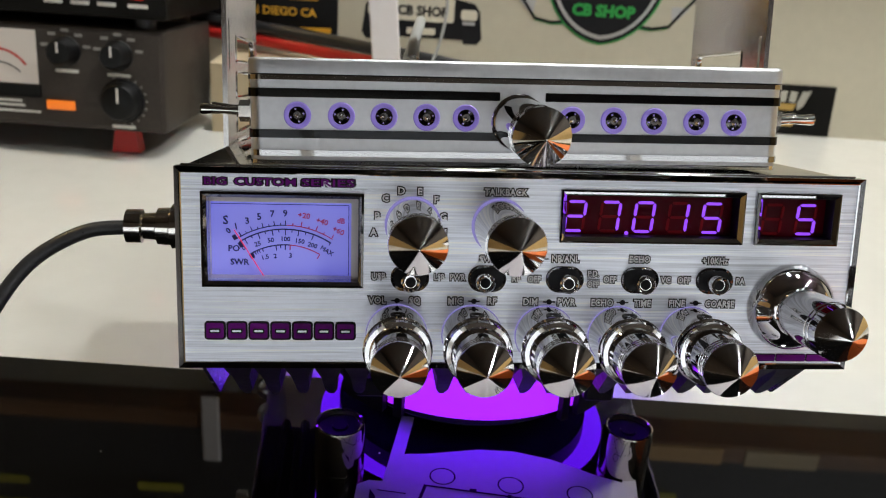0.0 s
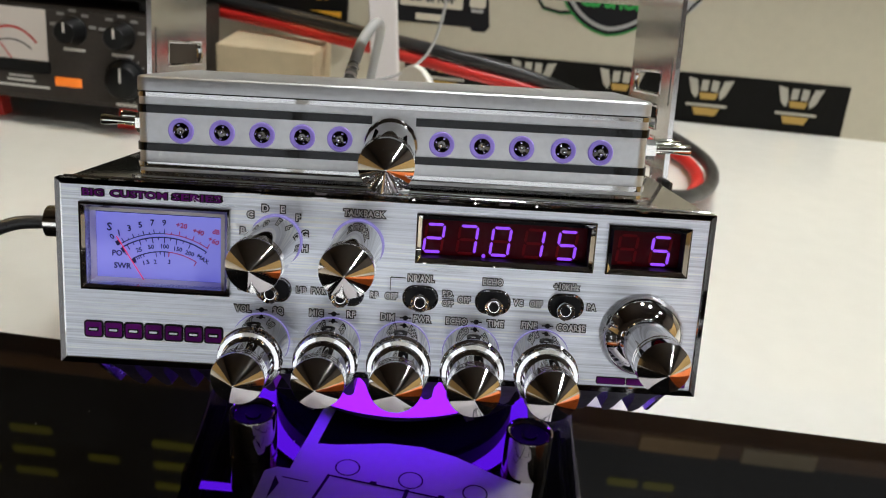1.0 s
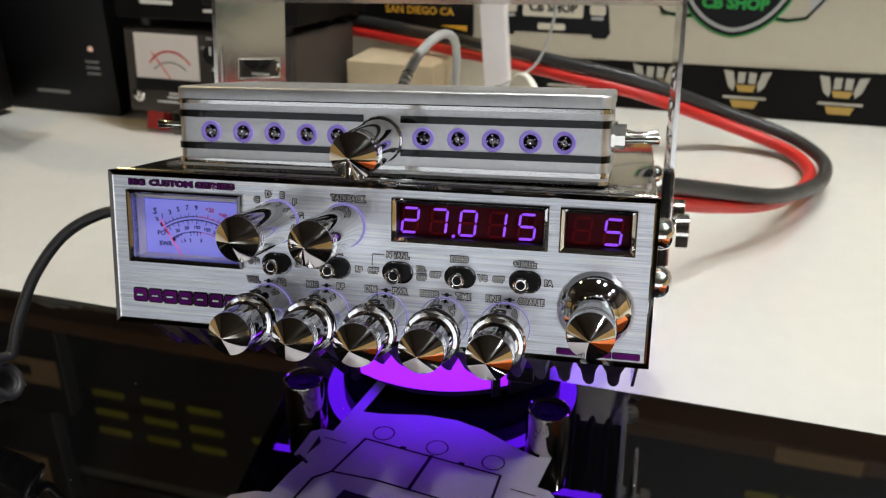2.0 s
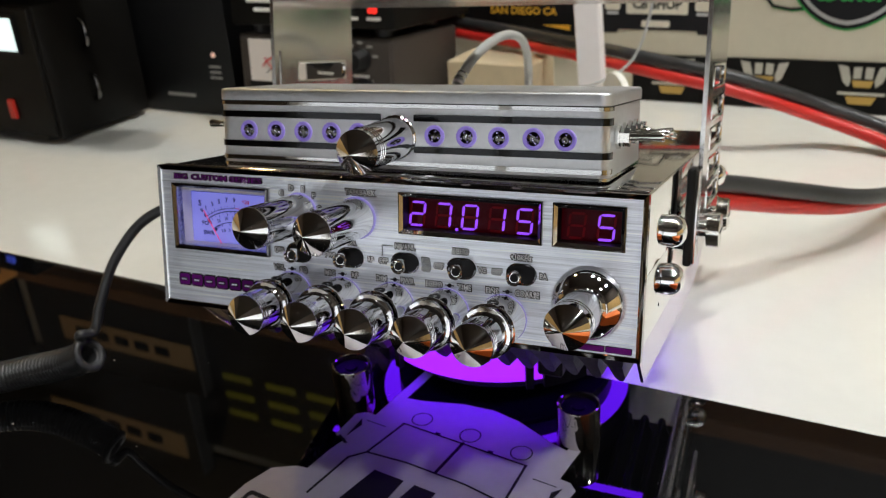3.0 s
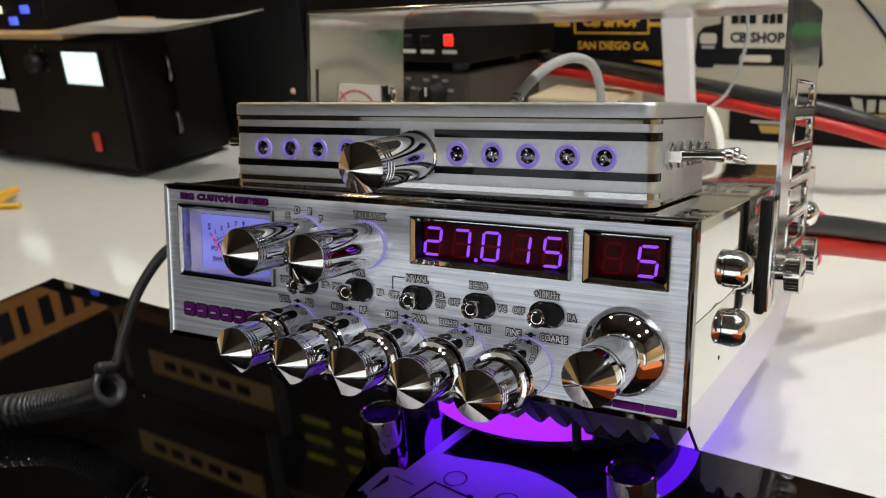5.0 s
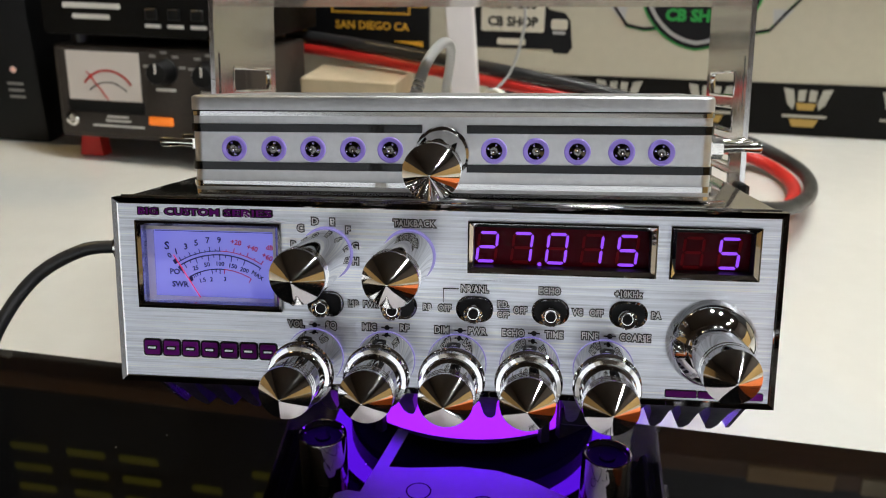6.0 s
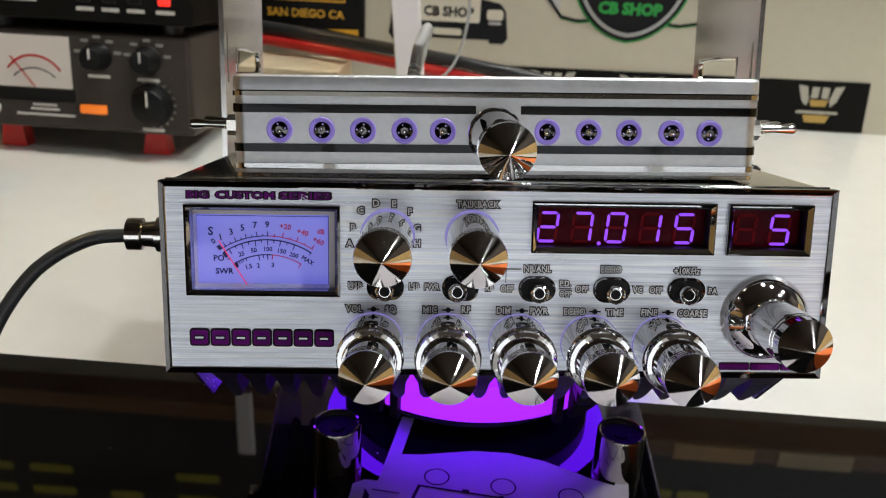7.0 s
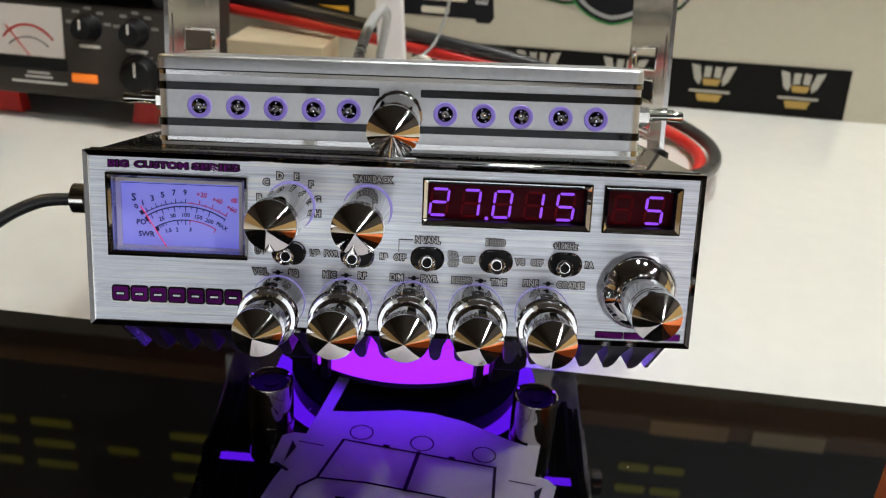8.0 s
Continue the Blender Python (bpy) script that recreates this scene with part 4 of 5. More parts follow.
lamp = thing("ring_lamp", pose(0, 0.158, 0.004), "round purple ring lamp in a black holder under the radio", "lamp")
part("foot", lathe([(-0.0039, 0.016), (0.0105, 0.014)], (0, 0.038, 0), "z", 32), BLACK, lamp, "black foot")
part("holder", lathe([(0.010, 0.058), (0.012, 0.060), (0.0390, 0.060)], (0, 0, 0), "z", 72), BLACK, lamp, "black round holder", 30)
b = bmesh.new()
n = 96
rows = [[b.verts.new((r * math.sin(2 * math.pi * k / n), -r * math.cos(2 * math.pi * k / n), z)) for k in range(n)] for r, z in ((0.055, 0.0205), (0.0690, 0.0205), (0.0695, 0.0215), (0.0695, 0.0380), (0.055, 0.0385))]
for p, q in zip(rows, rows[1:] + rows[:1]):
    for k in range(n):
        b.faces.new((p[k], p[(k + 1) % n], q[(k + 1) % n], q[k])).material_index = 1 if p is rows[0] else (0 if min(k, n - k) <= 9 else 2)
bmesh.ops.recalc_face_normals(b, faces=b.faces[:])
part("ring", b, [GLOW, GLOW_DOWN, BLACK], lamp, "glowing purple ring", 30)
for s in (-1, 1):
    for a0, a1 in ((27, 30), (34, 52)):
        b = bmesh.new()
        v = [[b.verts.new((s * r * math.sin(radians(a0 + (a1 - a0) * k / 6)), -r * math.cos(radians(a0 + (a1 - a0) * k / 6)), z)) for r, z in ((0.0700, 0.018), (0.0730, 0.018), (0.0730, 0.0392), (0.0700, 0.0392))] for k in range(7)]
        for p, q in zip(v, v[1:]):
            for k in range(4):
                b.faces.new((p[k], p[(k + 1) % 4], q[(k + 1) % 4], q[k]))
        b.faces.new(v[0]), b.faces.new(v[-1])
        bmesh.ops.recalc_face_normals(b, faces=b.faces[:])
        part("clip", b, BLACK, lamp, "black clip over the ring")
for s in (-1, 1):
    part("stay", box(min(s * 0.040, s * 0.052), max(s * 0.040, s * 0.052), -0.070, -0.050, 0.031, 0.0392, 0.001, 1), BLACK, lamp, "black stay")

# ---- sticker on the plate ----
sticker = thing("truck_sticker", pose(0.0001, 0, 0.004, 0, 0, -10.9) @ pose(-0.003, 0, 0), "white die-cut vinyl sticker of a lorry front on the black plate", "sticker")


def flat(outline, z0, z1, mat, name, label=""):
    b = prism(outline, z0, z1)
    b.transform(Matrix(((1, 0, 0, 0), (0, 0, 1, 0), (0, 1, 0, 0), (0, 0, 0, 1))))
    bmesh.ops.recalc_face_normals(b, faces=b.faces[:])
    return part(name, b, mat, sticker, label)


right = [(0.0, 0.0965), (0.015, 0.0945), (0.036, 0.0870), (0.0450, 0.0850), (0.0450, 0.112), (0.0505, 0.112), (0.0505, 0.0660), (0.0560, 0.0655), (0.0600, 0.0620), (0.0585, 0.0440), (0.0520, 0.0440), (0.0535, 0.0330), (0.0540, 0.0180), (0.0600, 0.0165), (0.0690, 0.010), (0.0720, -0.004), (0.0700, -0.060), (0.0560, -0.084), (0.0, -0.088)]
flat(right + [(-x, y) for x, y in right[-2:0:-1]], 0.0004, 0.0007, VINYL, "vinyl", "white vinyl")


def stroke(points, w, name="line"):
    b = bmesh.new()
    for p, q in zip(points, points[1:]):
        p, q = Vector((*p, 0.0010)), Vector((*q, 0.0010))
        d = (q - p).normalized()
        nrm = Vector((-d.y, d.x, 0)) * w / 2
        e = d * w * 0.4
        b.faces.new([b.verts.new(c) for c in (p - nrm - e, q - nrm + e, q + nrm + e, p + nrm - e)])
    part(name, b, INK, sticker)


for x in (-0.0275, 0.0, 0.0275):
    stroke([(x + 0.0050 * math.cos(2 * math.pi * k / 24), 0.0735 + 0.0050 * math.sin(2 * math.pi * k / 24)) for k in range(25)], 0.0006, "lamp_outline")
stroke([(-0.0335, 0.0665), (0.0335, 0.0665)], 0.0010)
stroke([(-0.0335, 0.0665), (-0.0365, 0.0400), (-0.0420, 0.0330), (-0.0430, 0.0050)], 0.0013)
stroke([(0.0335, 0.0665), (0.0365, 0.0400), (0.0420, 0.0330), (0.0430, 0.0050)], 0.0013)
stroke([(-0.0365, 0.0400), (-0.016, 0.0425), (0.016, 0.0425), (0.0365, 0.0400)], 0.0011)
stroke([(0.0, 0.0670), (0.0, 0.0425)], 0.0017)
for s in (-1, 1):
    stroke([(s * 0.0140, 0.0672), (s * 0.0150, 0.0672)], 0.0022)
    stroke([(s * 0.0405, 0.0600), (s * 0.0515, 0.0600)], 0.0006)
    stroke([(s * 0.0500, 0.0410), (s * 0.0560, 0.0440)], 0.0015)
    flat([(s * x, y) for x, y in ((0.0515, 0.0560), (0.0545, 0.0600), (0.0530, 0.0460))], 0.0008, 0.0011, INK, "mirror_gap")
    flat(rounded(s * 0.054 - 0.0125, s * 0.054 + 0.0125, -0.020, -0.006, 0.002), 0.0008, 0.0011, INK, "headlamp_outline")
    for q in (-0.0055, 0.0055):
        flat(rounded(s * 0.054 + q - 0.0045, s * 0.054 + q + 0.0045, -0.0175, -0.0085, 0.0015), 0.0011, 0.0013, VINYL, "headlamp")
for x0, x1 in ((-0.0285, -0.0095), (-0.0065, 0.0075), (0.0150, 0.0290)):
    flat([(x0, 0.004), (x0 + 0.003, 0.0315), (x1, 0.0315), (x1 + 0.001, 0.004)], 0.0008, 0.0011, INK, "block_print")

# ---- power cables ----
cable_run = [(0.0953, 0.2527, 0.062), (0.1103, 0.2721, 0.055), (0.1435, 0.3099, 0.040), (0.1822, 0.3558, 0.026), (0.2184, 0.4305, 0.012), (0.2310, 0.4903, 0.007), (0.2156, 0.5315, 0.010), (0.1614, 0.5440, 0.026),
             (0.0903, 0.5200, 0.054), (0.0241, 0.5300, 0.0645), (-0.0290, 0.5528, 0.0683), (-0.1702, 0.6188, 0.0741), (-0.3025, 0.6497, 0.0813), (-0.4225, 0.6649, 0.0811)]
over = [(0.0, 0, 0.011), (0.002, 0, 0.011), (0.004, 0, 0.010), (0.007, -0.004, 0.008), (0.010, -0.003, 0.006), (0.011, 0.003, 0.006), (0.006, 0.007, 0.008), (0.001, 0.004, 0.010)] + [(0, 0.002, 0.011)] * 6
for name, mat, label, rows in (("red_power_cable", RED_RUBBER, "thick red power cable looping over the worktop", cable_run),
                               ("black_power_cable", RUBBER, "thick black power cable looping over the worktop", [tuple(a + b for a, b in zip(p, o)) for p, o in zip(cable_run, over)])):
    solid(name, tube(spline(rows, 10), 0.0053, 14), mat, Matrix.Identity(4), label, "cable", "power cables", smooth=60)
coax_rows = [(-0.0332, 0.1826, 0.1375), (-0.0314, 0.1944, 0.1460), (-0.0300, 0.2143, 0.1525), (-0.0275, 0.2348, 0.1558), (-0.0256, 0.2578, 0.1548), (-0.0252, 0.2822, 0.1473), (-0.0275, 0.3021, 0.1340), (-0.0315, 0.3180, 0.1140), (-0.0361, 0.3302, 0.0823), (-0.0449, 0.3487, 0.004)]
coax = thing("coaxial_cable", Matrix.Identity(4), "grey braided coaxial cable arching behind the radio", "cable")
part("sleeve", tube(spline(coax_rows, 10), 0.0027, 12), CLOTH, coax, "", 60)
for k in range(3):
    p = spline(coax_rows, 10)[6 + 2 * k]
    part("band", tube([p, spline(coax_rows, 10)[7 + 2 * k]], 0.0030, 12), STEEL if k else WHITE_PLASTIC, coax)
upright = thing("white_upright", SHOP @ pose(-0.0845, 0.520, 0.0012, -5.4, -5.8, 0), "white plastic upright standing on the worktop", "upright")
part("stem", box(-0.0115, 0.0115, -0.006, 0.006, 0.0, 0.34, 0.001, 1), WHITE_PLASTIC, upright, "flat white stem")
part("foot", box(-0.0150, 0.0150, -0.009, 0.009, 0.0, 0.004, 0.001, 1), WHITE_PLASTIC, upright)
roll = thing("tape_roll", SHOP @ pose(-0.056, 0.498, 0.0365, 0, 0, -54), "white roll of tape standing on edge by the upright", "tape roll")
part("tape", lathe([(0, 0.010), (0, 0.035), (0.001, 0.036), (0.005, 0.036), (0.006, 0.035), (0.006, 0.010), (0.001, 0.009)], (0, 0, 0), "-y", 40), PAPER, roll, "white tape", 30)
part("core", lathe([(0.001, 0.006), (0.0065, 0.006)], (0, 0, 0), "-y", 20), KRAFT, roll, "brown core")
solid("thin_lead", tube(spline([(-0.0460, 0.5500, 0.1400), (-0.0450, 0.5450, 0.1120), (-0.056, 0.5313, 0.0747), (-0.083, 0.5075, 0.0579), (-0.1197, 0.4908, 0.0522), (-0.1488, 0.4917, 0.0252), (-0.167, 0.5022, 0.003)]), 0.0013, 8), CLOTH, SHOP, "thin grey lead hanging beside the upright", "cable", smooth=60)
solid("tan_carton", box(-0.045, 0.045, -0.03, 0.03, 0.0, 0.062, 0.001, 1), PALE_KRAFT, SHOP @ pose(-0.20, 0.572, 0, 0, 0, -2), "small tan cardboard carton on the worktop", "carton")

# ---- signs on the wall ----
DECAL = NORTH @ pose(0, 0, -0.003)
badge = thing("truck_badge", DECAL @ Matrix.Translation((-0.0585, 0, 0)) @ Matrix.Diagonal((0.945, 1, 1, 1)) @ Matrix.Translation((0.0585, 0, 0)), "black printed lorry front badge on the cream wall", "wall sticker")
crest = thing("shield_badge", DECAL, "green and black shield badge with wings on the cream wall", "wall sticker")


def cut(outline, y, mat, name, label="", parent=None):
    return part(name, prism(outline, y - 0.0004, y), mat, parent or crest, label)


truck = [(-0.1835, 0.0790), (-0.1790, 0.0730), (-0.1640, 0.0730), (-0.1620, 0.0765), (-0.0790, 0.0765), (-0.0770, 0.0730), (-0.0630, 0.0730), (-0.0585, 0.0790), (-0.0600, 0.0890), (-0.0620, 0.1050), (-0.0680, 0.1120),
         (-0.0850, 0.1150), (-0.0850, 0.1500), (-0.1570, 0.1500), (-0.1570, 0.1150), (-0.1740, 0.1120), (-0.1800, 0.1050), (-0.1820, 0.0890)]
cut(truck, 0.0, INK, "silhouette", "black lorry front", badge)
plate = cut(rounded(-0.1540, -0.0885, 0.0925, 0.1400, 0.002), -0.0005, BOARD, "plate", "white name plate", badge)
part("lettering", words_at("CB SHOP", -0.1212, -0.0010, 0.1018, 0.0128, 0.0005), INK, plate)
for a, c in ((-0.147, -0.122), (-0.117, -0.097)):
    w = (c - a) / 3
    for k in range(3):
        cut(rounded(a + w * k + 0.0006, a + w * (k + 1) - 0.0006, 0.1150, 0.1290, 0.0012), -0.0010, INK, "print_bar", "", plate)
cut(rounded(-0.1370, -0.1070, 0.0795, 0.0860, 0.002), -0.0005, BOARD, "bumper_slot", "", badge)
for x in (-0.1690, -0.0730):
    cut(rounded(x - 0.0085, x + 0.0085, 0.0960, 0.1060, 0.003), -0.0005, BOARD, "lamp_print", "", badge)
    cut(rounded(x - 0.0065, x + 0.0065, 0.0915, 0.0945, 0.001), -0.0005, SILVER, "lamp_print", "", badge)


def shield(w, h, dz):
    pts = []
    for k in range(17):
        a = k / 16
        q = a * math.pi / 2
        pts.append((w * math.cos(q) ** 0.85, dz - h * (0.70 * math.sin(q) ** 1.3 + 0.30 * a)))
    right = [(0.0575 + x, 0.1420 + z) for x, z in pts]
    left = [(0.0575 - x, 0.1420 + z) for x, z in pts[-2::-1]]
    return [(0.0575 + w, 0.1750)] + right + left + [(0.0575 - w, 0.1750)]


cut(shield(0.0580, 0.0610, 0.0), 0.0, GREEN, "shield_edge", "green shield edge")
cut(shield(0.0560, 0.0590, 0.0), -0.0005, INK, "shield_field")
cut(shield(0.0525, 0.0555, 0.0), -0.0010, SILVER, "shield_line")
cut(shield(0.0490, 0.0515, 0.0), -0.0015, INK, "shield_field")
part("lettering", words_at("CB SHOP", 0.0575, -0.0021, 0.1135, 0.0150, 0.0008), GREEN, crest, "green lettering")
for s in (-1, 1):
    for off, mat, yy in ((0.0012, GREEN, 0.0), (0.0, INK, -0.0005)):
        rows = [(0.105, 0.150), (0.078, 0.1190), (0.066, 0.1030), (0.050, 0.1000), (0.040, 0.1010)]
        b = bmesh.new()
        for p, q in zip(rows, rows[1:]):
            p, q = Vector((p[0] - off, 0, p[1] - off)), Vector((q[0] - off, 0, q[1] - off))
            d = (q - p).normalized()
            nv = Vector((-d.z, 0, d.x)) * 0.0013
            e = d * 0.001
            b.faces.new([b.verts.new(Vector((0.0575 + s * c.x, yy - 0.0003, c.z))) for c in (p - nv - e, q - nv + e, q + nv + e, p + nv - e)])
        part("wing_line", b, mat, crest)
    cut([(0.0575 + s * x, z) for x, z in ((0.085, 0.122), (0.074, 0.110), (0.068, 0.108), (0.066, 0.122))], 0.0, SILVER, "wing_fill")

plaque = thing("shop_plaque", SHOP @ pose(0.0625, 0.656, -0.0035), "black sign with orange lettering hung on the wall", "sign")
part("panel", box(-0.345, -0.213, 0.0, 0.0058, 0.0700, 0.165, 0.0008, 1), BLACK, plaque, "black panel")
part("border", frame_bar(-0.313, -0.232, 0.1065, 0.1400, 0.0018, -0.0004, 0.0002), YELLOW, plaque, "orange border")
part("lettering", words_at("CB SHOP", -0.2725, -0.0003, 0.1190, 0.0150, 0.0009), YELLOW, plaque, "orange lettering")
bar(-0.343, -0.3418, -0.0005, 0.075, 0.163, GOLD, plaque)
for x in (-0.326, -0.2235):
    bar(x - 0.009, x + 0.009, -0.0005, 0.1140, 0.1180, YELLOW, plaque)
part("lettering", words_at("SAN DIEGO CA", -0.2715, -0.0003, 0.0945, 0.0110, 0.0003), YELLOW, plaque, "orange lettering")
part("wedge", prism([(-0.2500, 0.0805), (-0.2190, 0.0815), (-0.2190, 0.0755)], -0.0005, -0.0002), YELLOW, plaque)

border = thing("wall_border", NORTH @ pose(0, -0.0012, 0), "black printed border strip along the foot of the wall", "border strip")
part("strip", prism([(-0.140, 0.0008), (0.305, 0.0008), (0.3025, 0.0520), (-0.140, 0.0485)], 0.0, 0.001), AMP, border, "black strip")
for u in (-0.1875 + 0.0885, -0.0105, 0.0780, 0.1665, 0.2555):
    for s in (-1, 1):
        cut([(u + s * x, z) for x, z in ((0.0225, 0.0470), (0.0135, 0.0455), (0.0102, 0.0330), (0.0118, 0.0262), (0.0170, 0.0310))], -0.0003, PALE_PRINT, "wing_print", "", border)
        cut([(u + s * x, z) for x, z in ((0.0016, 0.0455), (0.0086, 0.0450), (0.0084, 0.0340), (0.0016, 0.0345))], -0.0003, PALE_PRINT, "window_print", "", border)
    cut([(u - 0.0095, 0.0325), (u + 0.0095, 0.0325), (u + 0.0070, 0.0260), (u - 0.0070, 0.0260)], -0.0003, GOLD, "crest_print", "", border)
    cut(rounded(u - 0.0205, u + 0.0205, 0.0185, 0.0212, 0.001), -0.0003, PALE_PRINT, "print_bar", "", border)
    cut([(u - 0.0135, 0.0170), (u + 0.0135, 0.0170), (u + 0.0100, 0.0095), (u - 0.0100, 0.0095)], -0.0003, GOLD, "print_bar", "", border)

# ---- wall shelf, number banner and cartons above ----
solid("wall_shelf", box(-1.85, 0.88, 0.62, 0.672, 0.359, 0.382, 0.002, 1), WOOD, SHOP, "brown wooden wall shelf above the badges", "shelf")
for u0, u1, mat, tint in ((0.328, 0.410, PALE_KRAFT, "tan"), (0.212, 0.301, KRAFT, "brown")):
    solid("price_card", box(u0, u1, 0.6165, 0.6198, 0.362, 0.382), mat, SHOP, f"{tint} card on the front of the wall shelf", "card", "price cards")
solid("shelf_bracket", box(-0.290, -0.271, 0.6140, 0.6197, 0.337, 0.423, 0.001, 1), WHITE_PLASTIC, SHOP, "pale shelf bracket on the front of the wall shelf", "bracket")
ban = thing("number_banner", NORTH @ pose(-0.049, -0.012, -0.003), "black banner with a yellow row of characters on the wall", "banner")
part("cloth", box(-1.10, 0.85, 0.0, 0.0035, 0.404, 0.646), BOX_BLACK, ban, "black banner cloth")
DIM_YELLOW = material("yellow_green_print", (0.42, 0.38, 0.04), 0.6)
for u, zc, w in ((-0.700, 0.530, 0.028), (-0.617, 0.530, 0.028), (-0.541, 0.530, 0.028), (-0.355, 0.530, 0.028), (0.211, 0.503, 0.019), (0.255, 0.503, 0.019)):
    for z in (-0.034, 0.0, 0.034):
        bar(u - w, u + w, -0.0005, zc + z - 0.006, zc + z + 0.006, DIM_YELLOW, ban, r=0.004)
bar(-0.469, -0.427, -0.0005, 0.524, 0.536, DIM_YELLOW, ban, r=0.004)


def carton(u0, u1, v0, v1, z0, z1, mat, label, card, cat="carton"):
    ob = thing("carton", SHOP @ pose((u0 + u1) / 2, v0, z0), label, cat, "stacked cartons")
    w, h = (u1 - u0) / 2, z1 - z0
    part("box", box(-w, w, 0, v1 - v0, 0, h, 0.002, 1), mat, ob)
    x0, x1, a, c, m2 = card
    part("front_label", box(x0, x1, -0.0008, 0.0, a, c), m2, ob, "printed front label")
    n = 5
    for k in range(n):
        q = x0 + (x1 - x0) * (0.12 + 0.76 * k / n)
        bar(q, q + (x1 - x0) * 0.11, -0.0013, a + (c - a) * 0.3, a + (c - a) * 0.7, INK, ob)
    return ob


# ---- test gear on the worktop ----
swr = thing("bench_meter", SHOP @ pose(-0.345, 0.454, 0, -5, 0, 0), "charcoal bench meter with a white dial, standing on red feet", "meter")
part("case", box(-0.0900, 0.0880, 0.0, 0.13, 0.0215, 0.1000, 0.003, 2), GREY, swr, "charcoal metal case", 40)
part("face_plate", box(-0.0860, 0.0840, -0.0015, 0.0, 0.0250, 0.0970, 0.0005, 1), GREY, swr, "charcoal face plate")
dial = part("dial_window", box(-0.0770, -0.0100, -0.0022, -0.0015, 0.0540, 0.0955), DIAL_WHITE, swr, "white lit dial")
b = bmesh.new()
for r, w, a0, a1 in ((0.034, 0.0009, -48, 48),):
    v = []
    for k in range(21):
        a = radians(a0 + (a1 - a0) * k / 20)
        v.append([b.verts.new((-0.040 + (r + q) * math.sin(a) * 0.85, -0.0026, 0.046 + (r + q) * math.cos(a))) for q in (-w, w)])
    for p, q in zip(v, v[1:]):
        b.faces.new((p[0], p[1], q[1], q[0]))
part("scale", b, RED, dial)
b = bmesh.new()
v = [[b.verts.new((-0.040 + (0.024 + q) * math.sin(radians(-45 + 4.5 * k)), -0.0026, 0.046 + (0.024 + q) * math.cos(radians(-45 + 4.5 * k)))) for q in (-0.0005, 0.0005)] for k in range(21)]
for p, q in zip(v, v[1:]):
    b.faces.new((p[0], p[1], q[1], q[0]))
part("scale", b, INK, dial)
part("pointer", box(-0.0005, 0.0005, -0.0032, -0.0028, 0.0, 0.030), RED, dial).matrix_basis = pose(-0.040, 0, 0.055, 0, -38, 0)
part("dial_hood", box(-0.0790, -0.0080, -0.0030, -0.0016, 0.0440, 0.0545, 0.001, 1), BLACK, swr, "black dial hood")
for x, z, r, h in ((0.0125, 0.0815, 0.0105, 0.016), (0.0525, 0.0808, 0.0105, 0.016), (0.0545, 0.0460, 0.0155, 0.012)):
    kn = part("knob", lathe([(0, r * 1.1), (0.002, r * 1.1), (0.003, r), (h - 0.001, r * 0.86), (h, r * 0.78)], (x, -0.0015, z), "-y", 28), BLACK, swr, "black control knob", 40)
    part("pointer_line", box(x - 0.0008, x + 0.0008, -0.0018 - h, -0.0014 - h, z, z + r * 0.75), PAPER, kn)
    for k in range(-2, 3):
        a = radians(38 * k)
        if r < 0.012:
            bar(x + (r + 0.006) * math.sin(a) - 0.003, x + (r + 0.006) * math.sin(a) + 0.003, -0.0019, z + (r + 0.005) * math.cos(a) - 0.0012, z + (r + 0.005) * math.cos(a) + 0.0012, SILVER_DIM, swr)
    bar(x - 0.009, x + 0.009, -0.0019, z - r - 0.0060, z - r - 0.0035, PAPER, swr)
for k in range(12):
    a = radians(-20 + 18 * k)
    bar(0.0545 + 0.0185 * math.sin(a) - 0.0008, 0.0545 + 0.0185 * math.sin(a) + 0.0008, -0.0019, 0.0460 + 0.0185 * math.cos(a) - 0.0008, 0.0460 + 0.0185 * math.cos(a) + 0.0008, SILVER_DIM, swr, "scale_dot")
part("pilot_lamp", box(-0.0045, 0.0175, -0.0040, -0.0015, 0.0360, 0.0432, 0.001, 2), ORANGE_LAMP, swr, "orange rectangular pilot lamp", 40)
for x0, x1, z in ((-0.058, -0.010, 0.0320), (-0.046, -0.022, 0.0365), (-0.044, -0.024, 0.0400)):
    bar(x0, x1, -0.0019, z, z + 0.0018, PAPER, swr)
part("jack", lathe([(0, 0.006), (0.002, 0.006), (0.003, 0.004), (0.001, 0.003)], (-0.076, -0.0015, 0.0375), "-y", 20), NICKEL, swr, "round jack")
for x in (-0.0710, 0.0500):
    for y, z in ((0.012, 0.0022), (0.110, 0.0110)):
        part("foot", prism([(x - 0.011, z), (x + 0.011, z), (x + 0.008, 0.0217), (x - 0.008, 0.0217)], y, y + 0.014), RED, swr, "red foot")

amp = thing("amplifier", SHOP @ pose(-0.347, 0.460, 0.1000, -5, 0, 0), "black metal amplifier with push buttons on top of the bench meter", "amplifier")
part("case", box(-0.0930, 0.0930, 0.0, 0.16, 0.008, 0.083, 0.003, 2), AMP, amp, "black metal case", 40)
for x in (-0.07, 0.07):
    part("foot", lathe([(0, 0.008), (0.0085, 0.009)], (x, 0.02, 0.0), "z", 20), RUBBER, amp)
    part("foot", lathe([(0, 0.008), (0.0085, 0.009)], (x, 0.11, 0.0), "z", 20), RUBBER, amp)
part("power_light", box(0.0660, 0.0760, -0.0020, 0.0, 0.0230, 0.0330, 0.001, 1), LED_RED, amp, "red power light")
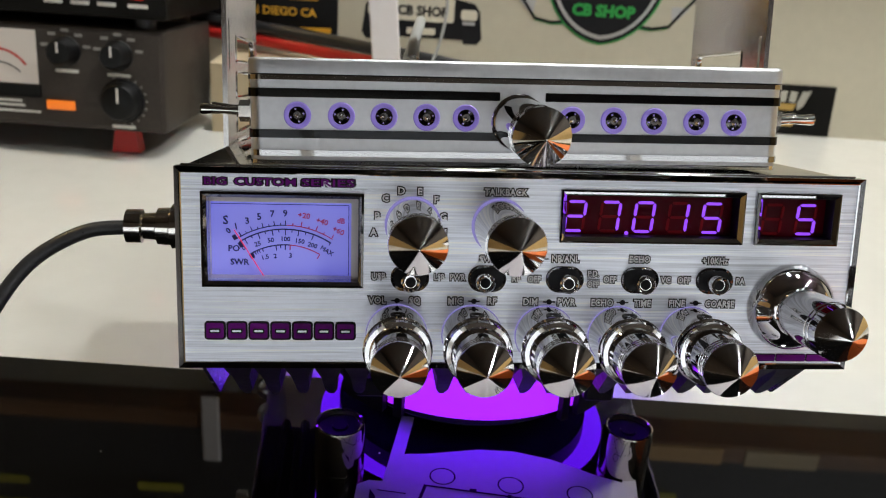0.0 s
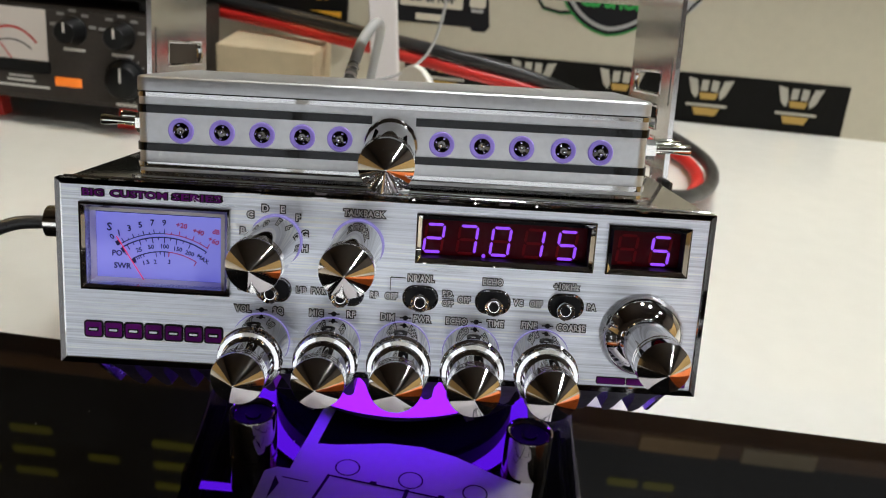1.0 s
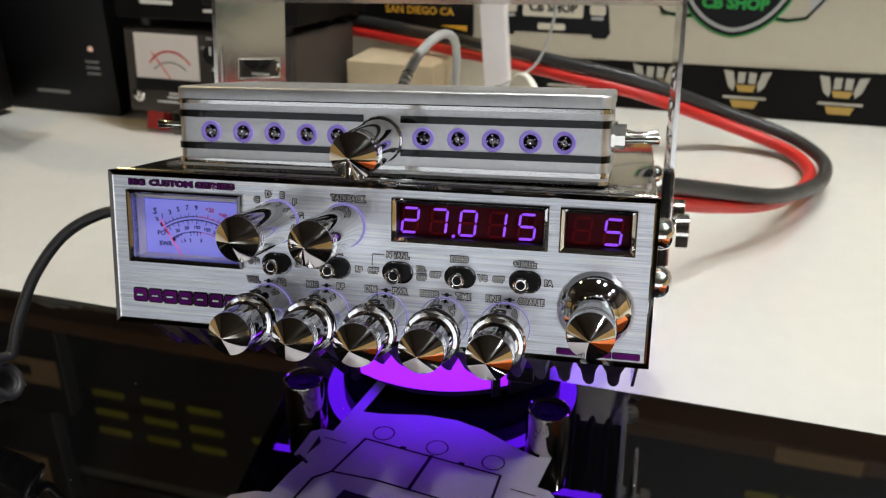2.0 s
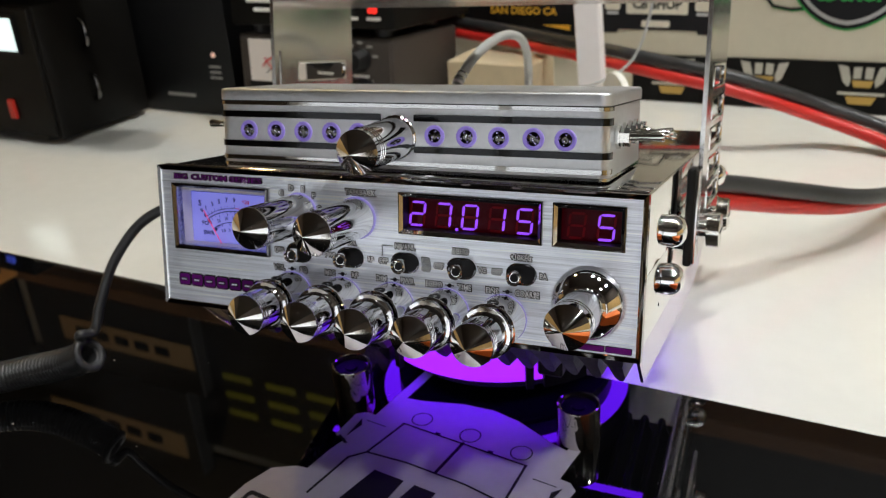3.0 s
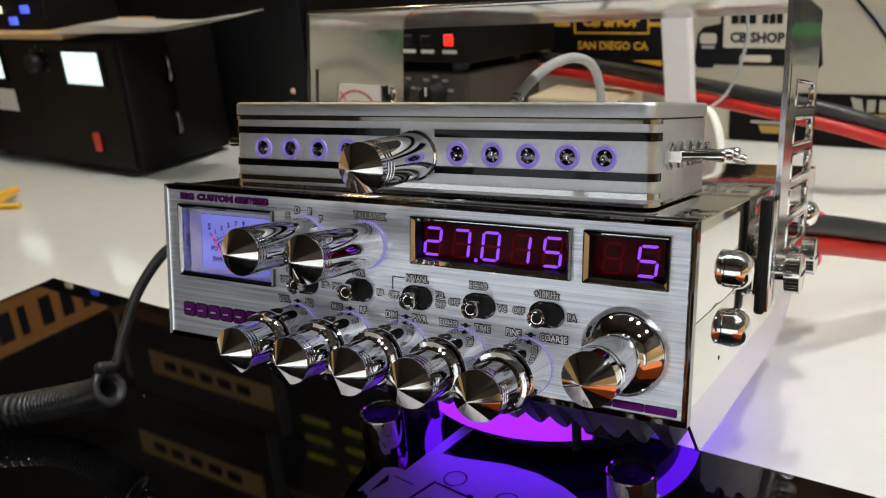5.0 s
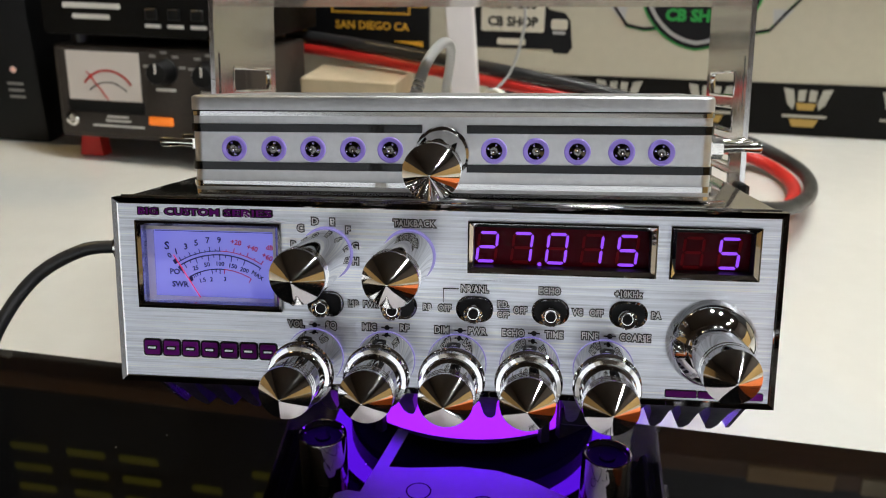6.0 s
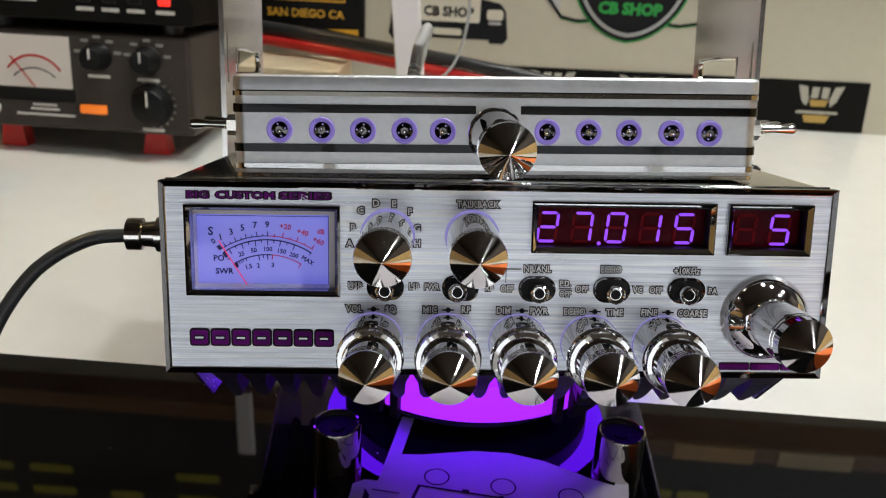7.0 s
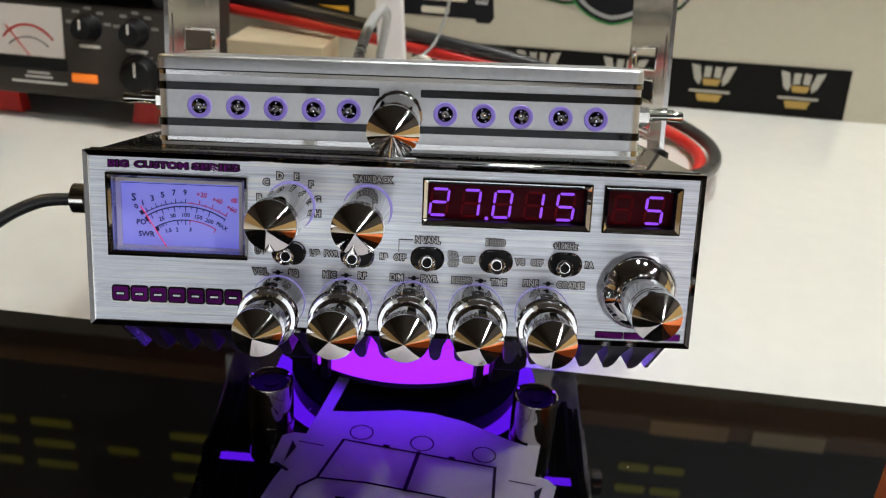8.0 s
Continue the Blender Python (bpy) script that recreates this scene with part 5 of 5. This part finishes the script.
for x in (0.008, 0.028, 0.048):
    part("push_button", box(x - 0.005, x + 0.005, -0.004, 0.0, 0.023, 0.032, 0.001, 1), BLACK, amp, "black push button")
    bar(x - 0.007, x + 0.007, -0.0004, 0.0165, 0.0195, PAPER, amp)
bar(0.064, 0.079, -0.0004, 0.0165, 0.0195, PAPER, amp)
bar(-0.072, -0.020, -0.0004, 0.030, 0.0345, PAPER, amp)
bar(-0.064, -0.030, -0.0004, 0.0215, 0.0255, PAPER, amp)

tower = thing("black_cabinet", SHOP @ pose(-0.623, 0.492, 0), "tall black equipment cabinet standing behind the test gear", "cabinet")
part("case", box(-0.155, 0.148, 0.0, 0.160, 0.0, 0.190, 0.004, 2), BLACK, tower, "black case", 40)
part("indicator", lathe([(0, 0.003), (0.0015, 0.0024), (0.0022, 0)], (0.1244, 0, 0.068), "-y", 16), LED_WARM, tower, "small pinkish indicator light")
bar(0.050, 0.090, -0.0004, 0.020, 0.0235, SILVER_DIM, tower)
for k in range(3):
    bar(0.116, 0.132, -0.0004, 0.054 - 0.006 * k, 0.0565 - 0.006 * k, SILVER_DIM, tower)

psu = thing("power_supply", SHOP @ pose(-0.7815, 0.364, 0, 0, 0, -1.7), "black bench power supply with two lit square meters", "power supply")
part("case", box(-0.115, 0.187, 0.0, 0.120, 0.006, 0.142, 0.004, 2), AMP, psu, "black metal case", 40)
part("face_plate", box(-0.111, 0.182, -0.003, 0.0, 0.010, 0.138, 0.001, 1), AMP, psu, "black front plate")
for x in (-0.058, 0.127):
    w = part("lit_window", box(x - 0.032, x + 0.032, -0.0045, -0.003, 0.0965, 0.1295), LAMP_WHITE, psu, "white lit meter window")
    part("window_frame", frame_bar(x - 0.0345, x + 0.0345, 0.0940, 0.1320, 0.0026, -0.0060, -0.003), BLACK, w, "black window frame")
part("paper_label", box(-0.096, -0.018, -0.0036, -0.003, 0.060, 0.0845), PAPER, psu, "white paper label")
part("label_mark", box(-0.062, -0.056, -0.0042, -0.0036, 0.066, 0.0845), INK, psu)
part("selector_knob", lathe([(0, 0.012), (0.003, 0.012), (0.012, 0.009), (0.013, 0.008)], (0.047, -0.003, 0.117), "-y", 24), BLACK, psu, "black selector knob", 40)
for k in range(7):
    a = radians(-120 + 40 * k)
    bar(0.047 + 0.0165 * math.sin(a) - 0.0011, 0.047 + 0.0165 * math.sin(a) + 0.0011, -0.0034, 0.117 + 0.0165 * math.cos(a) - 0.0009, 0.117 + 0.0165 * math.cos(a) + 0.0009, SILVER_DIM, psu, "scale_mark")
sw = part("rocker_switch", box(0.1205, 0.1300, -0.0070, -0.003, 0.026, 0.046, 0.001, 1), RED_DIM, psu, "red lit rocker switch")
for z in (0.050, 0.105):
    part("side_handle", tube(spline([(0.187, 0.05, z - 0.014), (0.194, 0.05, z - 0.008), (0.194, 0.05, z + 0.008), (0.187, 0.05, z + 0.014)], 8), 0.0025, 10), BLACK_CHROME, psu, "dark metal side handle", 60)
for x in (-0.095, 0.150):
    for y in (0.02, 0.105):
        part("foot", lathe([(0, 0.010), (0.0065, 0.011)], (x, y, 0.0), "z", 18), RUBBER, psu)

tray = thing("wooden_board", SHOP @ pose(-0.775, 0.352, 0.142), "thin pale wooden board lying on the power supply", "board")
part("panel", box(-0.140, 0.103, 0.0, 0.12, 0.0, 0.006, 0.001, 1), KRAFT, tray)
mixer = thing("switch_panel", SHOP @ pose(-0.825, 0.374, 0.148), "dark switch panel with blue lit buttons on the wooden board", "switch panel")
part("case", box(-0.09, 0.10, 0.0, 0.09, 0.0, 0.040, 0.002, 1), AMP, mixer)
for k in range(6):
    part("button", box(-0.07 + 0.026 * k, -0.058 + 0.026 * k, -0.003, 0.0, 0.006 + 0.012 * (k % 2), 0.014 + 0.012 * (k % 2)), LED_BLUE if k % 3 else LED_PALE, mixer, "lit button")
sheets = thing("paper_sheets", SHOP @ pose(-0.545, 0.362, 0.1485), "loose white paper sheets overhanging the power supply", "paper")
for k in range(4):
    b = box(-0.14, 0.098 - 0.012 * k, 0.0, 0.05, 0.0, 0.0008)
    bmesh.ops.subdivide_edges(b, edges=[e for e in b.edges if abs(e.verts[0].co.x - e.verts[1].co.x) > 0.01], cuts=8)
    for v in b.verts:
        v.co.z += 0.0012 * k + (0.9 * max(0.0, v.co.x + 0.02) ** 2)
    part("sheet", b, SHEET, sheets).matrix_basis = pose(0, 0, 0, 0, 0, 5 - 4 * k)

lead = thing("test_lead", SHOP @ pose(-0.705, 0.217, 0), "red and black test lead with a yellow wire end", "test lead")
part("black_grip", tube(spline([(-0.06, 0.0, 0.006), (-0.03, 0.01, 0.006), (0.0, 0.03, 0.006)]), 0.006, 10), RUBBER, lead, "black grip", 60)
part("red_collar", tube([(0.0, 0.03, 0.006), (0.012, 0.038, 0.006)], 0.0064, 10), RED, lead, "red collar")
part("yellow_wire", tube(spline([(0.012, 0.02, 0.004), (0.03, 0.05, 0.010), (0.04, 0.02, 0.004), (0.065, 0.03, 0.003)]), 0.0028, 8), YELLOW, lead, "yellow wire", 60)
solid("red_lead", tube(spline([(-0.97, 0.22, 0.0046), (-0.932, 0.26, 0.0046), (-0.915, 0.32, 0.0046), (-0.925, 0.40, 0.0046)]), 0.0045, 10), RED_RUBBER, SHOP, "red lead beside the power supply", "cable", smooth=60)

carton(-1.116, -0.752, 0.62, 0.652, 0.382, 0.529, BOX_BLACK, "black carton with a tan label on the wall shelf", (-0.115, 0.173, 0.053, 0.097, KRAFT))
carton(-1.164, -0.790, 0.62, 0.652, 0.529, 0.700, BOX_BLACK, "black carton with a tan label stacked on another carton", (-0.159, 0.158, 0.091, 0.139, KRAFT))
gear_carton = thing("equipment_carton", SHOP @ pose(-0.945, 0.285, 0), "black carton with an orange upper band beside the power supply", "carton")
part("box", box(-0.30, 0.0, 0.0, 0.215, 0.0, 0.21, 0.002, 1), BOX_BLACK, gear_carton, "black lower part")
part("band", box(-0.30, 0.0, 0.0, 0.215, 0.2102, 0.285, 0.002, 1), CARTON, gear_carton, "orange upper band")
for k, w in enumerate((0.030, 0.022, 0.012, 0.018, 0.018, 0.012)):
    y = 0.018 + 0.032 * k
    part("print_bar", box(0.0, 0.0006, y, y + w, 0.226, 0.268), INK, gear_carton)
box_right = thing("orange_box", pose(0.2250, -0.0595, 0.004, 0, 0, -15), "small orange cardboard box lying on the black plate", "box")
part("box", box(-0.060, 0.060, -0.080, 0.080, 0.0, 0.068, 0.001, 1), ORANGE_CARD, box_right)
part("lid_seam", box(-0.0605, 0.0605, -0.0805, 0.0805, 0.0540, 0.0545), INK, box_right)

# ---- dust ----
rng = random.Random(7)
b = bmesh.new()
for k in range(70):
    u, v = rng.uniform(-0.33, 0.40), rng.uniform(-0.12, 0.10)
    r = rng.uniform(0.00012, 0.00040)
    q = [b.verts.new((u + r * rng.uniform(0.6, 1.4) * math.cos(a + k), v + r * rng.uniform(0.6, 1.4) * math.sin(a + k), 0.0041)) for a in (0.0, 1.6, 3.1, 4.7)]
    b.faces.new(q)
solid("dust", b, PAPER, SHOP, "scattered pale dust specks on the black plate", "dust", kind="stuff")
